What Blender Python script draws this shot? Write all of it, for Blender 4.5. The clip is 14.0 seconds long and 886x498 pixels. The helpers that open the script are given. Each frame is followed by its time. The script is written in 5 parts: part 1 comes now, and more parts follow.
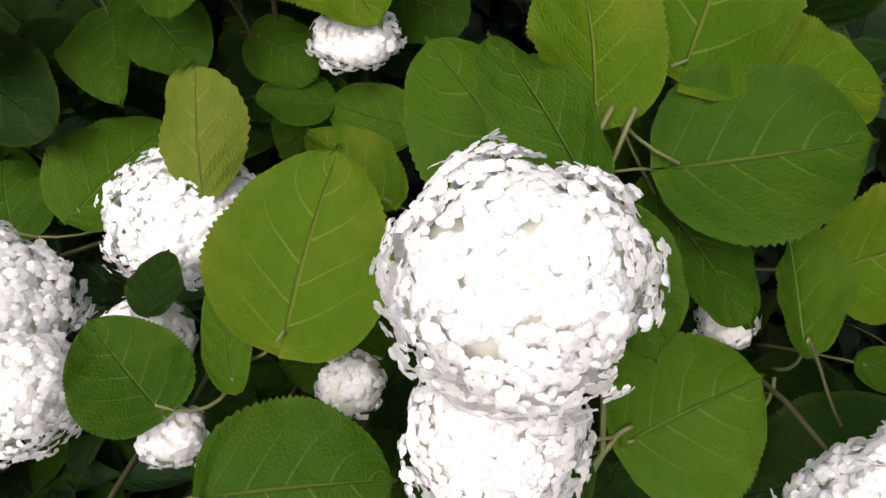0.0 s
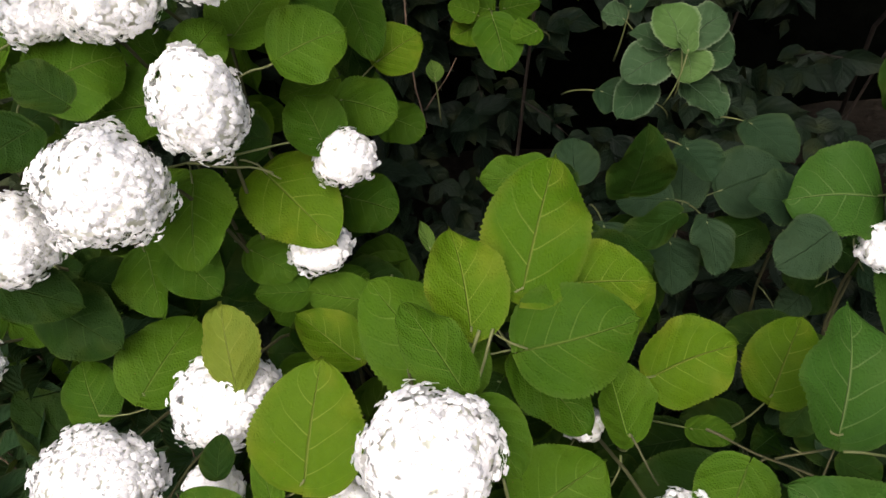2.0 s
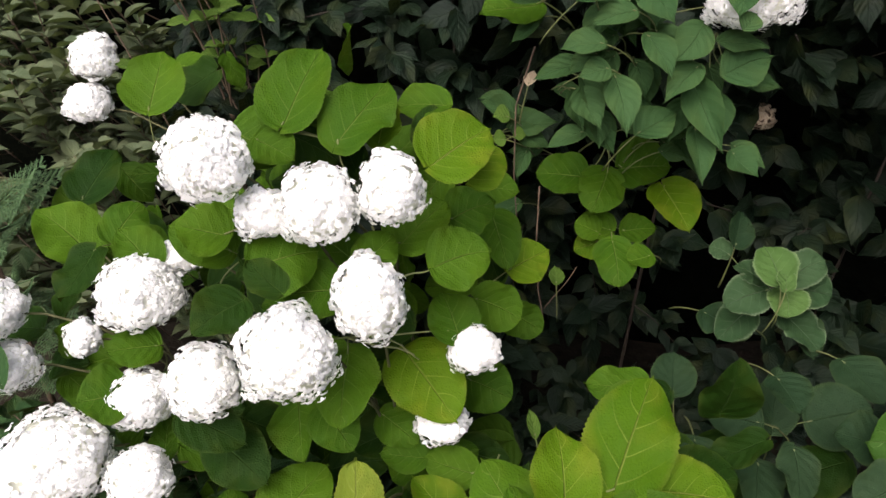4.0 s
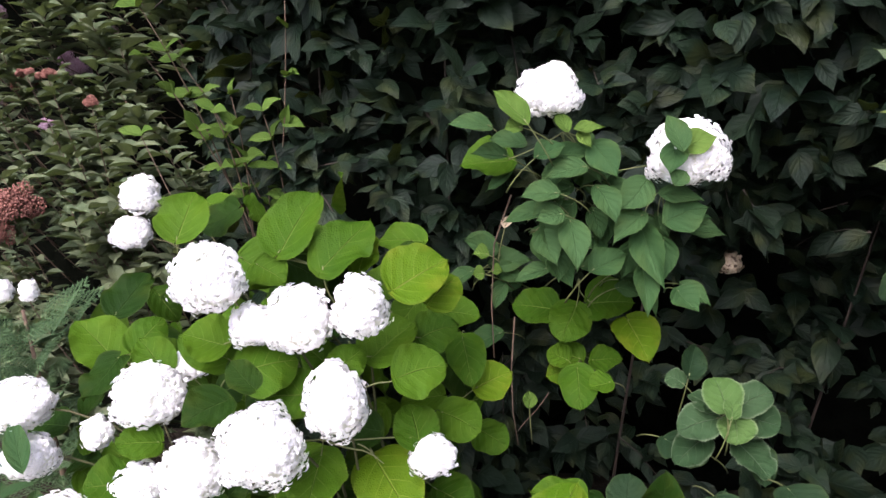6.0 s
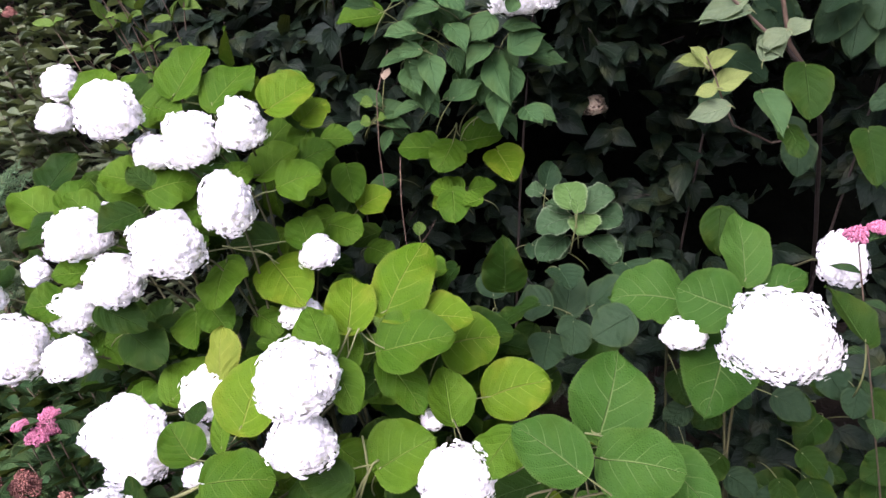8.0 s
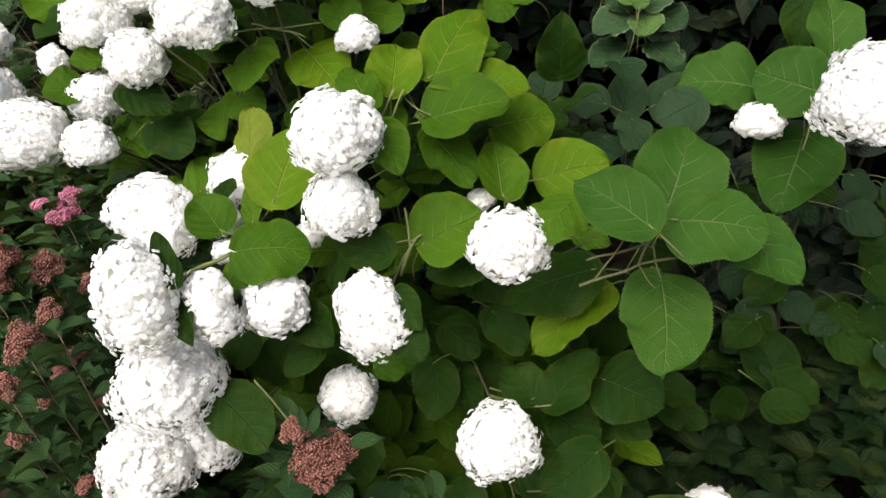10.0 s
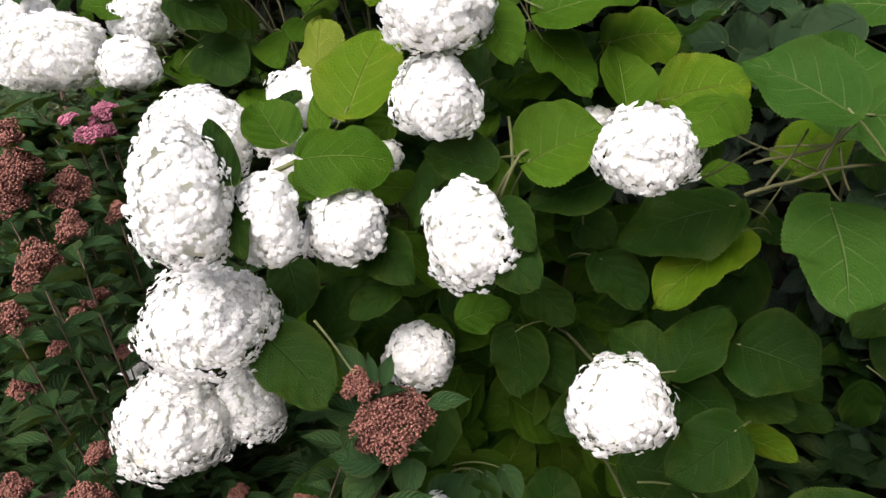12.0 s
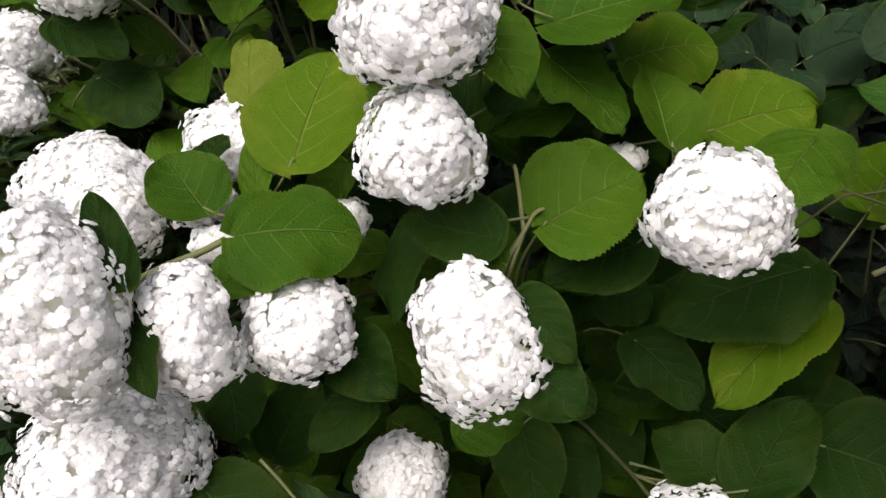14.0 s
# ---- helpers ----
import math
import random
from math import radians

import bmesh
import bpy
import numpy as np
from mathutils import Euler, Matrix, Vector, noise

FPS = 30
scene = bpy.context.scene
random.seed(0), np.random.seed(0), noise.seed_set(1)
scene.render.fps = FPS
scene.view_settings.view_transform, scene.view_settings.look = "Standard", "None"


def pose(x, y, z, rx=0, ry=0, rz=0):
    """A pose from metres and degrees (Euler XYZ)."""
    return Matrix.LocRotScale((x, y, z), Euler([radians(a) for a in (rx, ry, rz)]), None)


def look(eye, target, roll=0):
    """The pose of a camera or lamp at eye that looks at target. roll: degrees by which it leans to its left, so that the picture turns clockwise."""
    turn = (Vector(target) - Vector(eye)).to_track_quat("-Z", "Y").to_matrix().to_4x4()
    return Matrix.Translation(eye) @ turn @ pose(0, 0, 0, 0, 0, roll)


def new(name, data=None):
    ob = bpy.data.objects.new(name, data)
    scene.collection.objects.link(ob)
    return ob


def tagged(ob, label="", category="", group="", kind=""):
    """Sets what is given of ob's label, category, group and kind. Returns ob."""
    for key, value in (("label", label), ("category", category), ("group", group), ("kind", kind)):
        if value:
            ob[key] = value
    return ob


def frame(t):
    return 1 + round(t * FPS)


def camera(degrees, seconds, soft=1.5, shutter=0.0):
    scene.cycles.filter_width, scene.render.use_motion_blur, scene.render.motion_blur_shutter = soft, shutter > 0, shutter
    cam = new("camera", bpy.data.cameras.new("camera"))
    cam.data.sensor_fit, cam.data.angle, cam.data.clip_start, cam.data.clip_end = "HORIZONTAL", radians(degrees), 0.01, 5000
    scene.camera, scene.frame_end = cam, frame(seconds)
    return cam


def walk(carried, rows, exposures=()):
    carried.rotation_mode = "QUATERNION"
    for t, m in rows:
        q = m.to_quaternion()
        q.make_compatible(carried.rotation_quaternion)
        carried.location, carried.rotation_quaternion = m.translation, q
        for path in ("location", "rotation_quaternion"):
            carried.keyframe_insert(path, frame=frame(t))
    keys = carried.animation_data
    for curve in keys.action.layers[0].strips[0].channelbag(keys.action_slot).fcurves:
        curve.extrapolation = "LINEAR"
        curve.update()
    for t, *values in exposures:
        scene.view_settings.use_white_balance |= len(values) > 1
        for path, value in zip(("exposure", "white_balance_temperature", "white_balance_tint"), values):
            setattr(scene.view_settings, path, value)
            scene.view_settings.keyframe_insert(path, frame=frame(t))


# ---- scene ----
cam = camera(60.9, 14.0, soft=1.5)
PATH = [
    (0, (0.015, 0.021, 1.196), (0.019, 1.978, -0.361), 0.0),
    (0.5, (-0.003, 0.013, 1.219), (0.107, 2.086, -0.171), 0.0),
    (1, (-0.011, -0.014, 1.283), (0.161, 2.071, -0.088), -2.9),
    (1.5, (0.021, -0.074, 1.387), (0.129, 1.943, -0.086), -5.6),
    (2, (0.071, -0.130, 1.518), (0.139, 1.854, -0.003), -6.9),
    (2.5, (0.096, -0.171, 1.587), (0.225, 1.844, 0.114), -5.0),
    (3, (0.079, -0.194, 1.637), (0.080, 1.881, 0.244), -5.0),
    (3.5, (0.053, -0.229, 1.652), (-0.074, 1.953, 0.438), -4.2),
    (5.8, (0.149, -0.406, 1.695), (-0.318, 1.970, 1.072), -2.4),
    (6, (0.216, -0.431, 1.683), (-0.181, 1.965, 1.094), -2.6),
    (6.5, (0.357, -0.515, 1.620), (0.004, 1.886, 1.020), -3.5),
    (7, (0.434, -0.596, 1.585), (0.129, 1.815, 0.999), -5.8),
    (7.2, (0.443, -0.629, 1.555), (0.164, 1.779, 0.941), -6.1),
    (9.3, (0.415, -0.745, 1.321), (-0.009, 1.587, 0.527), -8.1),
    (9.5, (0.400, -0.727, 1.289), (-0.020, 1.601, 0.482), -7.5),
    (10, (0.366, -0.694, 1.215), (-0.040, 1.559, 0.210), -6.3),
    (10.5, (0.309, -0.677, 1.135), (-0.110, 1.584, 0.156), -6.5),
    (11, (0.255, -0.645, 1.041), (-0.185, 1.630, 0.105), -5.5),
    (11.5, (0.226, -0.611, 0.990), (-0.173, 1.691, 0.103), -3.4),
    (12, (0.211, -0.586, 0.980), (-0.237, 1.727, 0.145), -4.1),
    (12.5, (0.201, -0.541, 0.979), (-0.259, 1.777, 0.165), -5.0),
    (13, (0.169, -0.469, 0.974), (-0.229, 1.871, 0.187), -5.0),
    (13.5, (0.143, -0.398, 0.976), (-0.189, 1.939, 0.151), -5.4),
    (14, (0.129, -0.325, 0.976), (-0.144, 2.021, 0.157), -5.5),
]
walk(cam, [(t, look(eye, target, roll)) for t, eye, target, roll in PATH], exposures=[
    (0.0, 0.55, 6250, 14), (1.0, 0.65, 6250, 15), (2.0, 0.88, 6300, 14), (3.5, 1.05, 6300, 13), (6.0, 1.62, 5850, 22), (7.2, 2.02, 5450, 42),
    (9.5, 1.24, 6350, 7), (11.0, 1.07, 6250, 11), (12.5, 0.96, 6250, 12), (14.0, 0.66, 6250, 13)])


# ---- world and light ----
world = bpy.data.worlds.new("sky")
scene.world = world
world.use_nodes = True
wn = world.node_tree.nodes
sky = wn.new("ShaderNodeTexSky")
sky.sky_type, sky.sun_disc = "NISHITA", False
sky.sun_elevation, sky.sun_rotation = radians(50), radians(195)
sky.air_density, sky.dust_density, sky.ozone_density = 0.6, 6.0, 0.5
world.node_tree.links.new(sky.outputs[0], wn["Background"].inputs[0])
wn["Background"].inputs[1].default_value = 0.14

sun = new("sun", bpy.data.lights.new("sun", "SUN"))
sun.data.energy, sun.data.angle, sun.data.color = 1.2, radians(60), (1.0, 0.98, 0.95)
sun.matrix_world = look((-0.6, -1.85, 3.5), (0, 0.4, 0.8))


# ---- materials ----
def material(name):
    m = bpy.data.materials.new(name)
    m.use_nodes = True
    nt = m.node_tree
    return m, nt, nt.nodes["Principled BSDF"]


def node(nt, kind, **sockets):
    n = nt.nodes.new(kind)
    for key, value in sockets.items():
        n.inputs[int(key[1:])].default_value = value
    return n


def maths(nt, op, a, b=None, c=None, clamp=False):
    n = nt.nodes.new("ShaderNodeMath")
    n.operation, n.use_clamp = op, clamp
    for i, v in enumerate((a, b, c)):
        if v is None:
            continue
        if isinstance(v, (int, float)):
            n.inputs[i].default_value = v
        else:
            nt.links.new(v, n.inputs[i])
    return n.outputs[0]


def mixed(nt, fac, a, b, mode="MIX"):
    n = nt.nodes.new("ShaderNodeMix")
    n.data_type, n.blend_type = "RGBA", mode
    for i, v in ((0, fac), (6, a), (7, b)):
        if isinstance(v, (int, float)):
            n.inputs[i].default_value = v
        elif isinstance(v, tuple):
            n.inputs[i].default_value = (*v, 1)
        else:
            nt.links.new(v, n.inputs[i])
    return n.outputs[2]


def noise_of(nt, scale, detail=3.0, vector=None):
    n = nt.nodes.new("ShaderNodeTexNoise")
    n.inputs["Scale"].default_value, n.inputs["Detail"].default_value = scale, detail
    if vector:
        nt.links.new(vector, n.inputs["Vector"])
    return n.outputs["Fac"]


def leaf_material(name, dark, light, vein, spec=0.05, pairs=4.6, vein_strength=0.44, rough=0.55, island=False, glow=0.14, edge=(0.16, 0.2, 0.05), edge_amount=0.09, blotch=0.06):
    """Leaf with midrib and side veins along its own coordinates, mottling and a little light coming through."""
    m, nt, p = material(name)
    uv = nt.nodes.new("ShaderNodeUVMap")
    sep = nt.nodes.new("ShaderNodeSeparateXYZ")
    nt.links.new(uv.outputs[0], sep.inputs[0])
    u, v = sep.outputs[0], sep.outputs[1]
    across = maths(nt, "SUBTRACT", u, 0.5)
    side = maths(nt, "ABSOLUTE", across)
    rib = maths(nt, "SUBTRACT", 1.0, maths(nt, "DIVIDE", side, maths(nt, "MULTIPLY_ADD", v, -0.012, 0.02)), clamp=True)
    shift = maths(nt, "MULTIPLY", maths(nt, "SIGN", across), 0.25)
    bent = maths(nt, "POWER", side, 1.25)
    wobble = maths(nt, "MULTIPLY_ADD", noise_of(nt, 2.2, 1, uv.outputs[0]), 0.36, -0.18)
    ph = maths(nt, "ADD", maths(nt, "ADD", maths(nt, "MULTIPLY", maths(nt, "MULTIPLY_ADD", bent, -0.95, v), pairs), shift), wobble)
    fr = maths(nt, "ABSOLUTE", maths(nt, "SUBTRACT", maths(nt, "FRACT", ph), 0.5))
    lat = maths(nt, "SUBTRACT", 1.0, maths(nt, "DIVIDE", fr, maths(nt, "MULTIPLY_ADD", side, -0.05, 0.05)), clamp=True)
    lat = maths(nt, "MULTIPLY", lat, maths(nt, "MULTIPLY_ADD", side, -1.6, 0.75, clamp=True))
    veins = maths(nt, "MAXIMUM", rib, lat, clamp=True)
    info = nt.nodes.new("ShaderNodeNewGeometry" if island else "ShaderNodeObjectInfo")
    rnd = info.outputs["Random Per Island" if island else "Random"]
    tc = nt.nodes.new("ShaderNodeTexCoord")
    fine, broad = noise_of(nt, 90, 4, tc.outputs["Object"]) if island else noise_of(nt, 14, 4, tc.outputs["Object"]), noise_of(nt, 9 if island else 2.5, 3, tc.outputs["Object"])
    f = maths(nt, "ADD", maths(nt, "MULTIPLY", rnd, 0.65), maths(nt, "MULTIPLY_ADD", broad, 0.9, -0.25), clamp=True)
    base = mixed(nt, f, dark, light)
    base = mixed(nt, maths(nt, "MULTIPLY", fine, 0.35), base, tuple(c * 0.55 for c in dark))
    patch = maths(nt, "MULTIPLY", maths(nt, "SUBTRACT", noise_of(nt, 1.7 if not island else 14, 2, tc.outputs["Object"]), 0.52, clamp=True), 5.0 * blotch, clamp=True)
    base = mixed(nt, patch, base, (0.2, 0.19, 0.02))
    rim = maths(nt, "MULTIPLY", maths(nt, "SUBTRACT", maths(nt, "MULTIPLY", side, 2.0), 0.86, clamp=True), 6.0 * edge_amount, clamp=True)
    base = mixed(nt, rim, base, edge)
    base = mixed(nt, maths(nt, "MULTIPLY", veins, vein_strength), base, vein)
    spots = nt.nodes.new("ShaderNodeTexVoronoi")
    spots.inputs["Scale"].default_value = 7
    nt.links.new(tc.outputs["Object"], spots.inputs["Vector"])
    dot = maths(nt, "MULTIPLY", maths(nt, "LESS_THAN", spots.outputs["Distance"], 0.045), maths(nt, "GREATER_THAN", rnd, 0.6))
    if not island:
        base = mixed(nt, maths(nt, "MULTIPLY", dot, 0.6), base, (0.12, 0.07, 0.03))
    nt.links.new(base, p.inputs["Base Color"])
    nt.links.new(maths(nt, "MULTIPLY_ADD", fine, 0.25, rough - 0.1), p.inputs["Roughness"])
    p.inputs["Specular IOR Level"].default_value = spec
    cells = nt.nodes.new("ShaderNodeTexVoronoi")
    cells.feature = "DISTANCE_TO_EDGE"
    cells.inputs["Scale"].default_value = 26
    nt.links.new(tc.outputs["Object"] if not island else uv.outputs[0], cells.inputs["Vector"])
    quilt = maths(nt, "MULTIPLY", fr, -0.55)
    height = maths(nt, "ADD", maths(nt, "ADD", quilt, maths(nt, "MULTIPLY", cells.outputs["Distance"], 0.35)), maths(nt, "MULTIPLY", rib, -0.8))
    bump = nt.nodes.new("ShaderNodeBump")
    bump.inputs["Strength"].default_value, bump.inputs["Distance"].default_value = 0.8, 0.004
    nt.links.new(height, bump.inputs["Height"])
    nt.links.new(bump.outputs[0], p.inputs["Normal"])
    through_leaf = nt.nodes.new("ShaderNodeBsdfTranslucent")
    nt.links.new(mixed(nt, 0.3, base, (0.3, 0.4, 0.03)), through_leaf.inputs[0])
    nt.links.new(bump.outputs[0], through_leaf.inputs["Normal"])
    mix = nt.nodes.new("ShaderNodeMixShader")
    mix.inputs[0].default_value = glow
    nt.links.new(p.outputs[0], mix.inputs[1])
    nt.links.new(through_leaf.outputs[0], mix.inputs[2])
    nt.links.new(mix.outputs[0], nt.nodes["Material Output"].inputs[0])
    return m


def speckled(name, a, b, scale=60.0, rough=0.7, bump=0.3, distance=0.002, island=False, glow=0.0, spec=0.3):
    m, nt, p = material(name)
    tc = nt.nodes.new("ShaderNodeTexCoord")
    fine, broad = noise_of(nt, scale, 5, tc.outputs["Object"]), noise_of(nt, scale / 9, 3, tc.outputs["Object"])
    f = maths(nt, "MULTIPLY_ADD", maths(nt, "ADD", fine, broad), 1.4, -0.9, clamp=True)
    if island:
        g = nt.nodes.new("ShaderNodeNewGeometry")
        f = maths(nt, "ADD", maths(nt, "MULTIPLY", f, 0.4), maths(nt, "MULTIPLY", g.outputs["Random Per Island"], 0.6), clamp=True)
    base = mixed(nt, f, a, b)
    nt.links.new(base, p.inputs["Base Color"])
    p.inputs["Roughness"].default_value, p.inputs["Specular IOR Level"].default_value = rough, spec
    bn = nt.nodes.new("ShaderNodeBump")
    bn.inputs["Strength"].default_value, bn.inputs["Distance"].default_value = bump, distance
    nt.links.new(fine, bn.inputs["Height"])
    nt.links.new(bn.outputs[0], p.inputs["Normal"])
    if glow:
        t = nt.nodes.new("ShaderNodeBsdfTranslucent")
        nt.links.new(base, t.inputs[0])
        mix = nt.nodes.new("ShaderNodeMixShader")
        mix.inputs[0].default_value = glow
        nt.links.new(p.outputs[0], mix.inputs[1])
        nt.links.new(t.outputs[0], mix.inputs[2])
        nt.links.new(mix.outputs[0], nt.nodes["Material Output"].inputs[0])
    return m


VEIN = (0.2, 0.25, 0.06)
LEAF = {
    "g": leaf_material("leaf_green", (0.021, 0.059, 0.003), (0.055, 0.114, 0.005), VEIN),
    "y": leaf_material("leaf_lime", (0.036, 0.086, 0.002), (0.075, 0.132, 0.004), (0.28, 0.3, 0.07), blotch=0.3, edge=(0.22, 0.16, 0.05), edge_amount=0.1),
    "m": leaf_material("leaf_pointed", (0.022, 0.058, 0.018), (0.045, 0.09, 0.03), (0.1, 0.16, 0.06), vein_strength=0.4),
    "l": leaf_material("leaf_young", (0.05, 0.1, 0.014), (0.09, 0.15, 0.028), (0.2, 0.28, 0.08), vein_strength=0.4),
    "x": leaf_material("leaf_pale", (0.07, 0.108, 0.055), (0.15, 0.19, 0.1), (0.2, 0.26, 0.1), vein_strength=0.4, glow=0.3, edge_amount=0.1),
    "e": leaf_material("leaf_blue_green", (0.017, 0.055, 0.006), (0.038, 0.087, 0.012), (0.22, 0.27, 0.1), blotch=0.03),
    "f": leaf_material("leaf_crinkled", (0.018, 0.044, 0.016), (0.042, 0.078, 0.032), (0.16, 0.2, 0.11), edge=(0.2, 0.24, 0.14), edge_amount=0.5, blotch=0.0),
    "c": leaf_material("leaf_crinkled_young", (0.042, 0.09, 0.02), (0.072, 0.13, 0.034), (0.18, 0.24, 0.12), edge=(0.22, 0.27, 0.15), edge_amount=0.5, blotch=0.0),
    "z": leaf_material("leaf_yellowing", (0.075, 0.115, 0.01), (0.15, 0.18, 0.022), (0.28, 0.3, 0.08), blotch=0.2, edge=(0.2, 0.13, 0.04), edge_amount=0.15),
    "t": leaf_material("leaf_dry", (0.3, 0.22, 0.14), (0.45, 0.36, 0.25), (0.4, 0.3, 0.2)),
    # Blue-green darkened to hold the shade of the side bush and inner shrub.
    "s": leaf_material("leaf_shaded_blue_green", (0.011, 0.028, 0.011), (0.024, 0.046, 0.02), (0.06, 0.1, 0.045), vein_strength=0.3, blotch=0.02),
    "n": leaf_material("leaf_pale_yellow", (0.11, 0.15, 0.035), (0.19, 0.23, 0.07), (0.22, 0.27, 0.09), vein_strength=0.3, glow=0.3, edge_amount=0.1),
    # Deep green darkened further, standing in for shade on low and inner leaves.
    "d": leaf_material("leaf_deep_green_shaded", (0.006, 0.0215, 0.002), (0.0155, 0.0385, 0.004), (0.075, 0.12, 0.035)),
}
# Leaf green cut to about two thirds, for the shade inside the bush.
FILL = leaf_material("leaf_inner_shaded", (0.0135, 0.04, 0.002), (0.035, 0.074, 0.004), VEIN, island=True)
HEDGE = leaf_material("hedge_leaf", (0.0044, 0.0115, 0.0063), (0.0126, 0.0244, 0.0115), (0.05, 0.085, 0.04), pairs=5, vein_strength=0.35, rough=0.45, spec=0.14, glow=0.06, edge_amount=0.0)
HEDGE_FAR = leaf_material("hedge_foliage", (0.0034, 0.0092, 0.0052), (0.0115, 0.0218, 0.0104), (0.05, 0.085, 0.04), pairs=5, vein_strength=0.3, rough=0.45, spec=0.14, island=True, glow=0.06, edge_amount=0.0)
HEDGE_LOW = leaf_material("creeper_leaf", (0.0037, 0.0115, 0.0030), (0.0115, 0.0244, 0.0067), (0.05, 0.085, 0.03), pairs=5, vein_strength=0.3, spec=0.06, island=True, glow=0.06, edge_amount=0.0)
SPIREA = leaf_material("spirea_leaf", (0.013, 0.037, 0.013), (0.034, 0.07, 0.022), (0.1, 0.16, 0.05), pairs=7, rough=0.5, island=True, edge=(0.16, 0.09, 0.04), edge_amount=0.2)
SMALL = leaf_material("small_leaf", (0.055, 0.082, 0.043), (0.165, 0.19, 0.105), (0.1, 0.15, 0.05), pairs=5, island=True, glow=0.2, edge_amount=0.0)
SINGLE_LEAF = {
    "spirea_leaf": leaf_material("spirea_leaf_single", (0.013, 0.037, 0.013), (0.034, 0.07, 0.022), (0.1, 0.16, 0.05), pairs=7, rough=0.5, edge=(0.16, 0.09, 0.04), edge_amount=0.2),
    "small_leaf": leaf_material("small_leaf_single", (0.055, 0.082, 0.043), (0.165, 0.19, 0.105), (0.1, 0.15, 0.05), pairs=5, glow=0.2, edge_amount=0.0),
}
PETAL = speckled("white_petal", (0.92, 0.915, 0.895), (0.96, 0.955, 0.945), 60, 0.6, 0.15, 0.0008, island=True, glow=0.38)
EYE_GREEN = speckled("floret_eye", (0.5, 0.55, 0.2), (0.7, 0.7, 0.4), 200, 0.7)
CORE = speckled("flower_core", (0.74, 0.76, 0.6), (0.88, 0.88, 0.8), 80, 0.8, glow=0.3)
STEM = speckled("green_stem", (0.085, 0.1, 0.032), (0.15, 0.16, 0.06), 50, 0.6)
CANE = speckled("olive_cane", (0.035, 0.04, 0.014), (0.09, 0.085, 0.035), 40, 0.75, 0.5)
BARK = speckled("hedge_bark", (0.014, 0.01, 0.007), (0.04, 0.03, 0.022), 60, 0.85, 0.6)
TWIG = speckled("brown_twig", (0.05, 0.032, 0.02), (0.13, 0.09, 0.06), 60, 0.85, 0.6)
RUST = speckled("rust_buds", (0.115, 0.047, 0.036), (0.28, 0.125, 0.092), 150, 0.85, island=True)
PINK = speckled("pink_buds", (0.26, 0.065, 0.11), (0.44, 0.17, 0.24), 150, 0.8, island=True)
MAUVE = speckled("mauve_buds", (0.3, 0.16, 0.24), (0.5, 0.36, 0.44), 150, 0.8, island=True)
THUJA = speckled("thuja_scales", (0.03, 0.07, 0.025), (0.08, 0.14, 0.05), 120, 0.6, island=True)
TAN = speckled("dried_floret", (0.3, 0.22, 0.14), (0.55, 0.46, 0.34), 100, 0.85, island=True)
SOIL = speckled("soil", (0.012, 0.01, 0.007), (0.035, 0.028, 0.02), 25, 0.95, 1.0, 0.02, spec=0.05)
SKY_SCREEN = speckled("sky_screen_green", (0.02, 0.035, 0.012), (0.06, 0.08, 0.03), 6, 0.95, 1.0, 0.05)
BOUNCE_GRAVEL = speckled("bounce_gravel", (0.3, 0.28, 0.25), (0.46, 0.44, 0.4), 30, 0.9, 0.8, 0.01)
# Near-black colour stands in for the shade between the hedge leaves.
SHADE = speckled("hedge_inside_shade", (0.0012, 0.0016, 0.001), (0.004, 0.0045, 0.003), 12, 0.95, 1.0, 0.03, spec=0.0)

# ---- tools ----
UP = Vector((0, 0, 1))
rng = random.Random(7)


def link(name, mesh, parent=None, mat=None, label=""):
    ob = new(name, mesh)
    if mat:
        mesh.materials.append(mat)
    if parent:
        ob.parent = parent
    if label:
        ob["label"] = label
    return ob


def mesh_of(name, verts, faces, uvs=None, mats=None, smooth=True):
    me = bpy.data.meshes.new(name)
    me.from_pydata([tuple(v) for v in verts], [], [tuple(f) for f in faces])
    if smooth:
        me.polygons.foreach_set("use_smooth", [True] * len(me.polygons))
    if uvs is not None:
        layer = me.uv_layers.new(name="UVMap")
        idx = np.empty(len(me.loops), dtype=np.int32)
        me.loops.foreach_get("vertex_index", idx)
        layer.data.foreach_set("uv", np.asarray(uvs, dtype=np.float32)[idx].ravel())
    if mats is not None:
        me.polygons.foreach_set("material_index", mats)
    me.update()
    return me


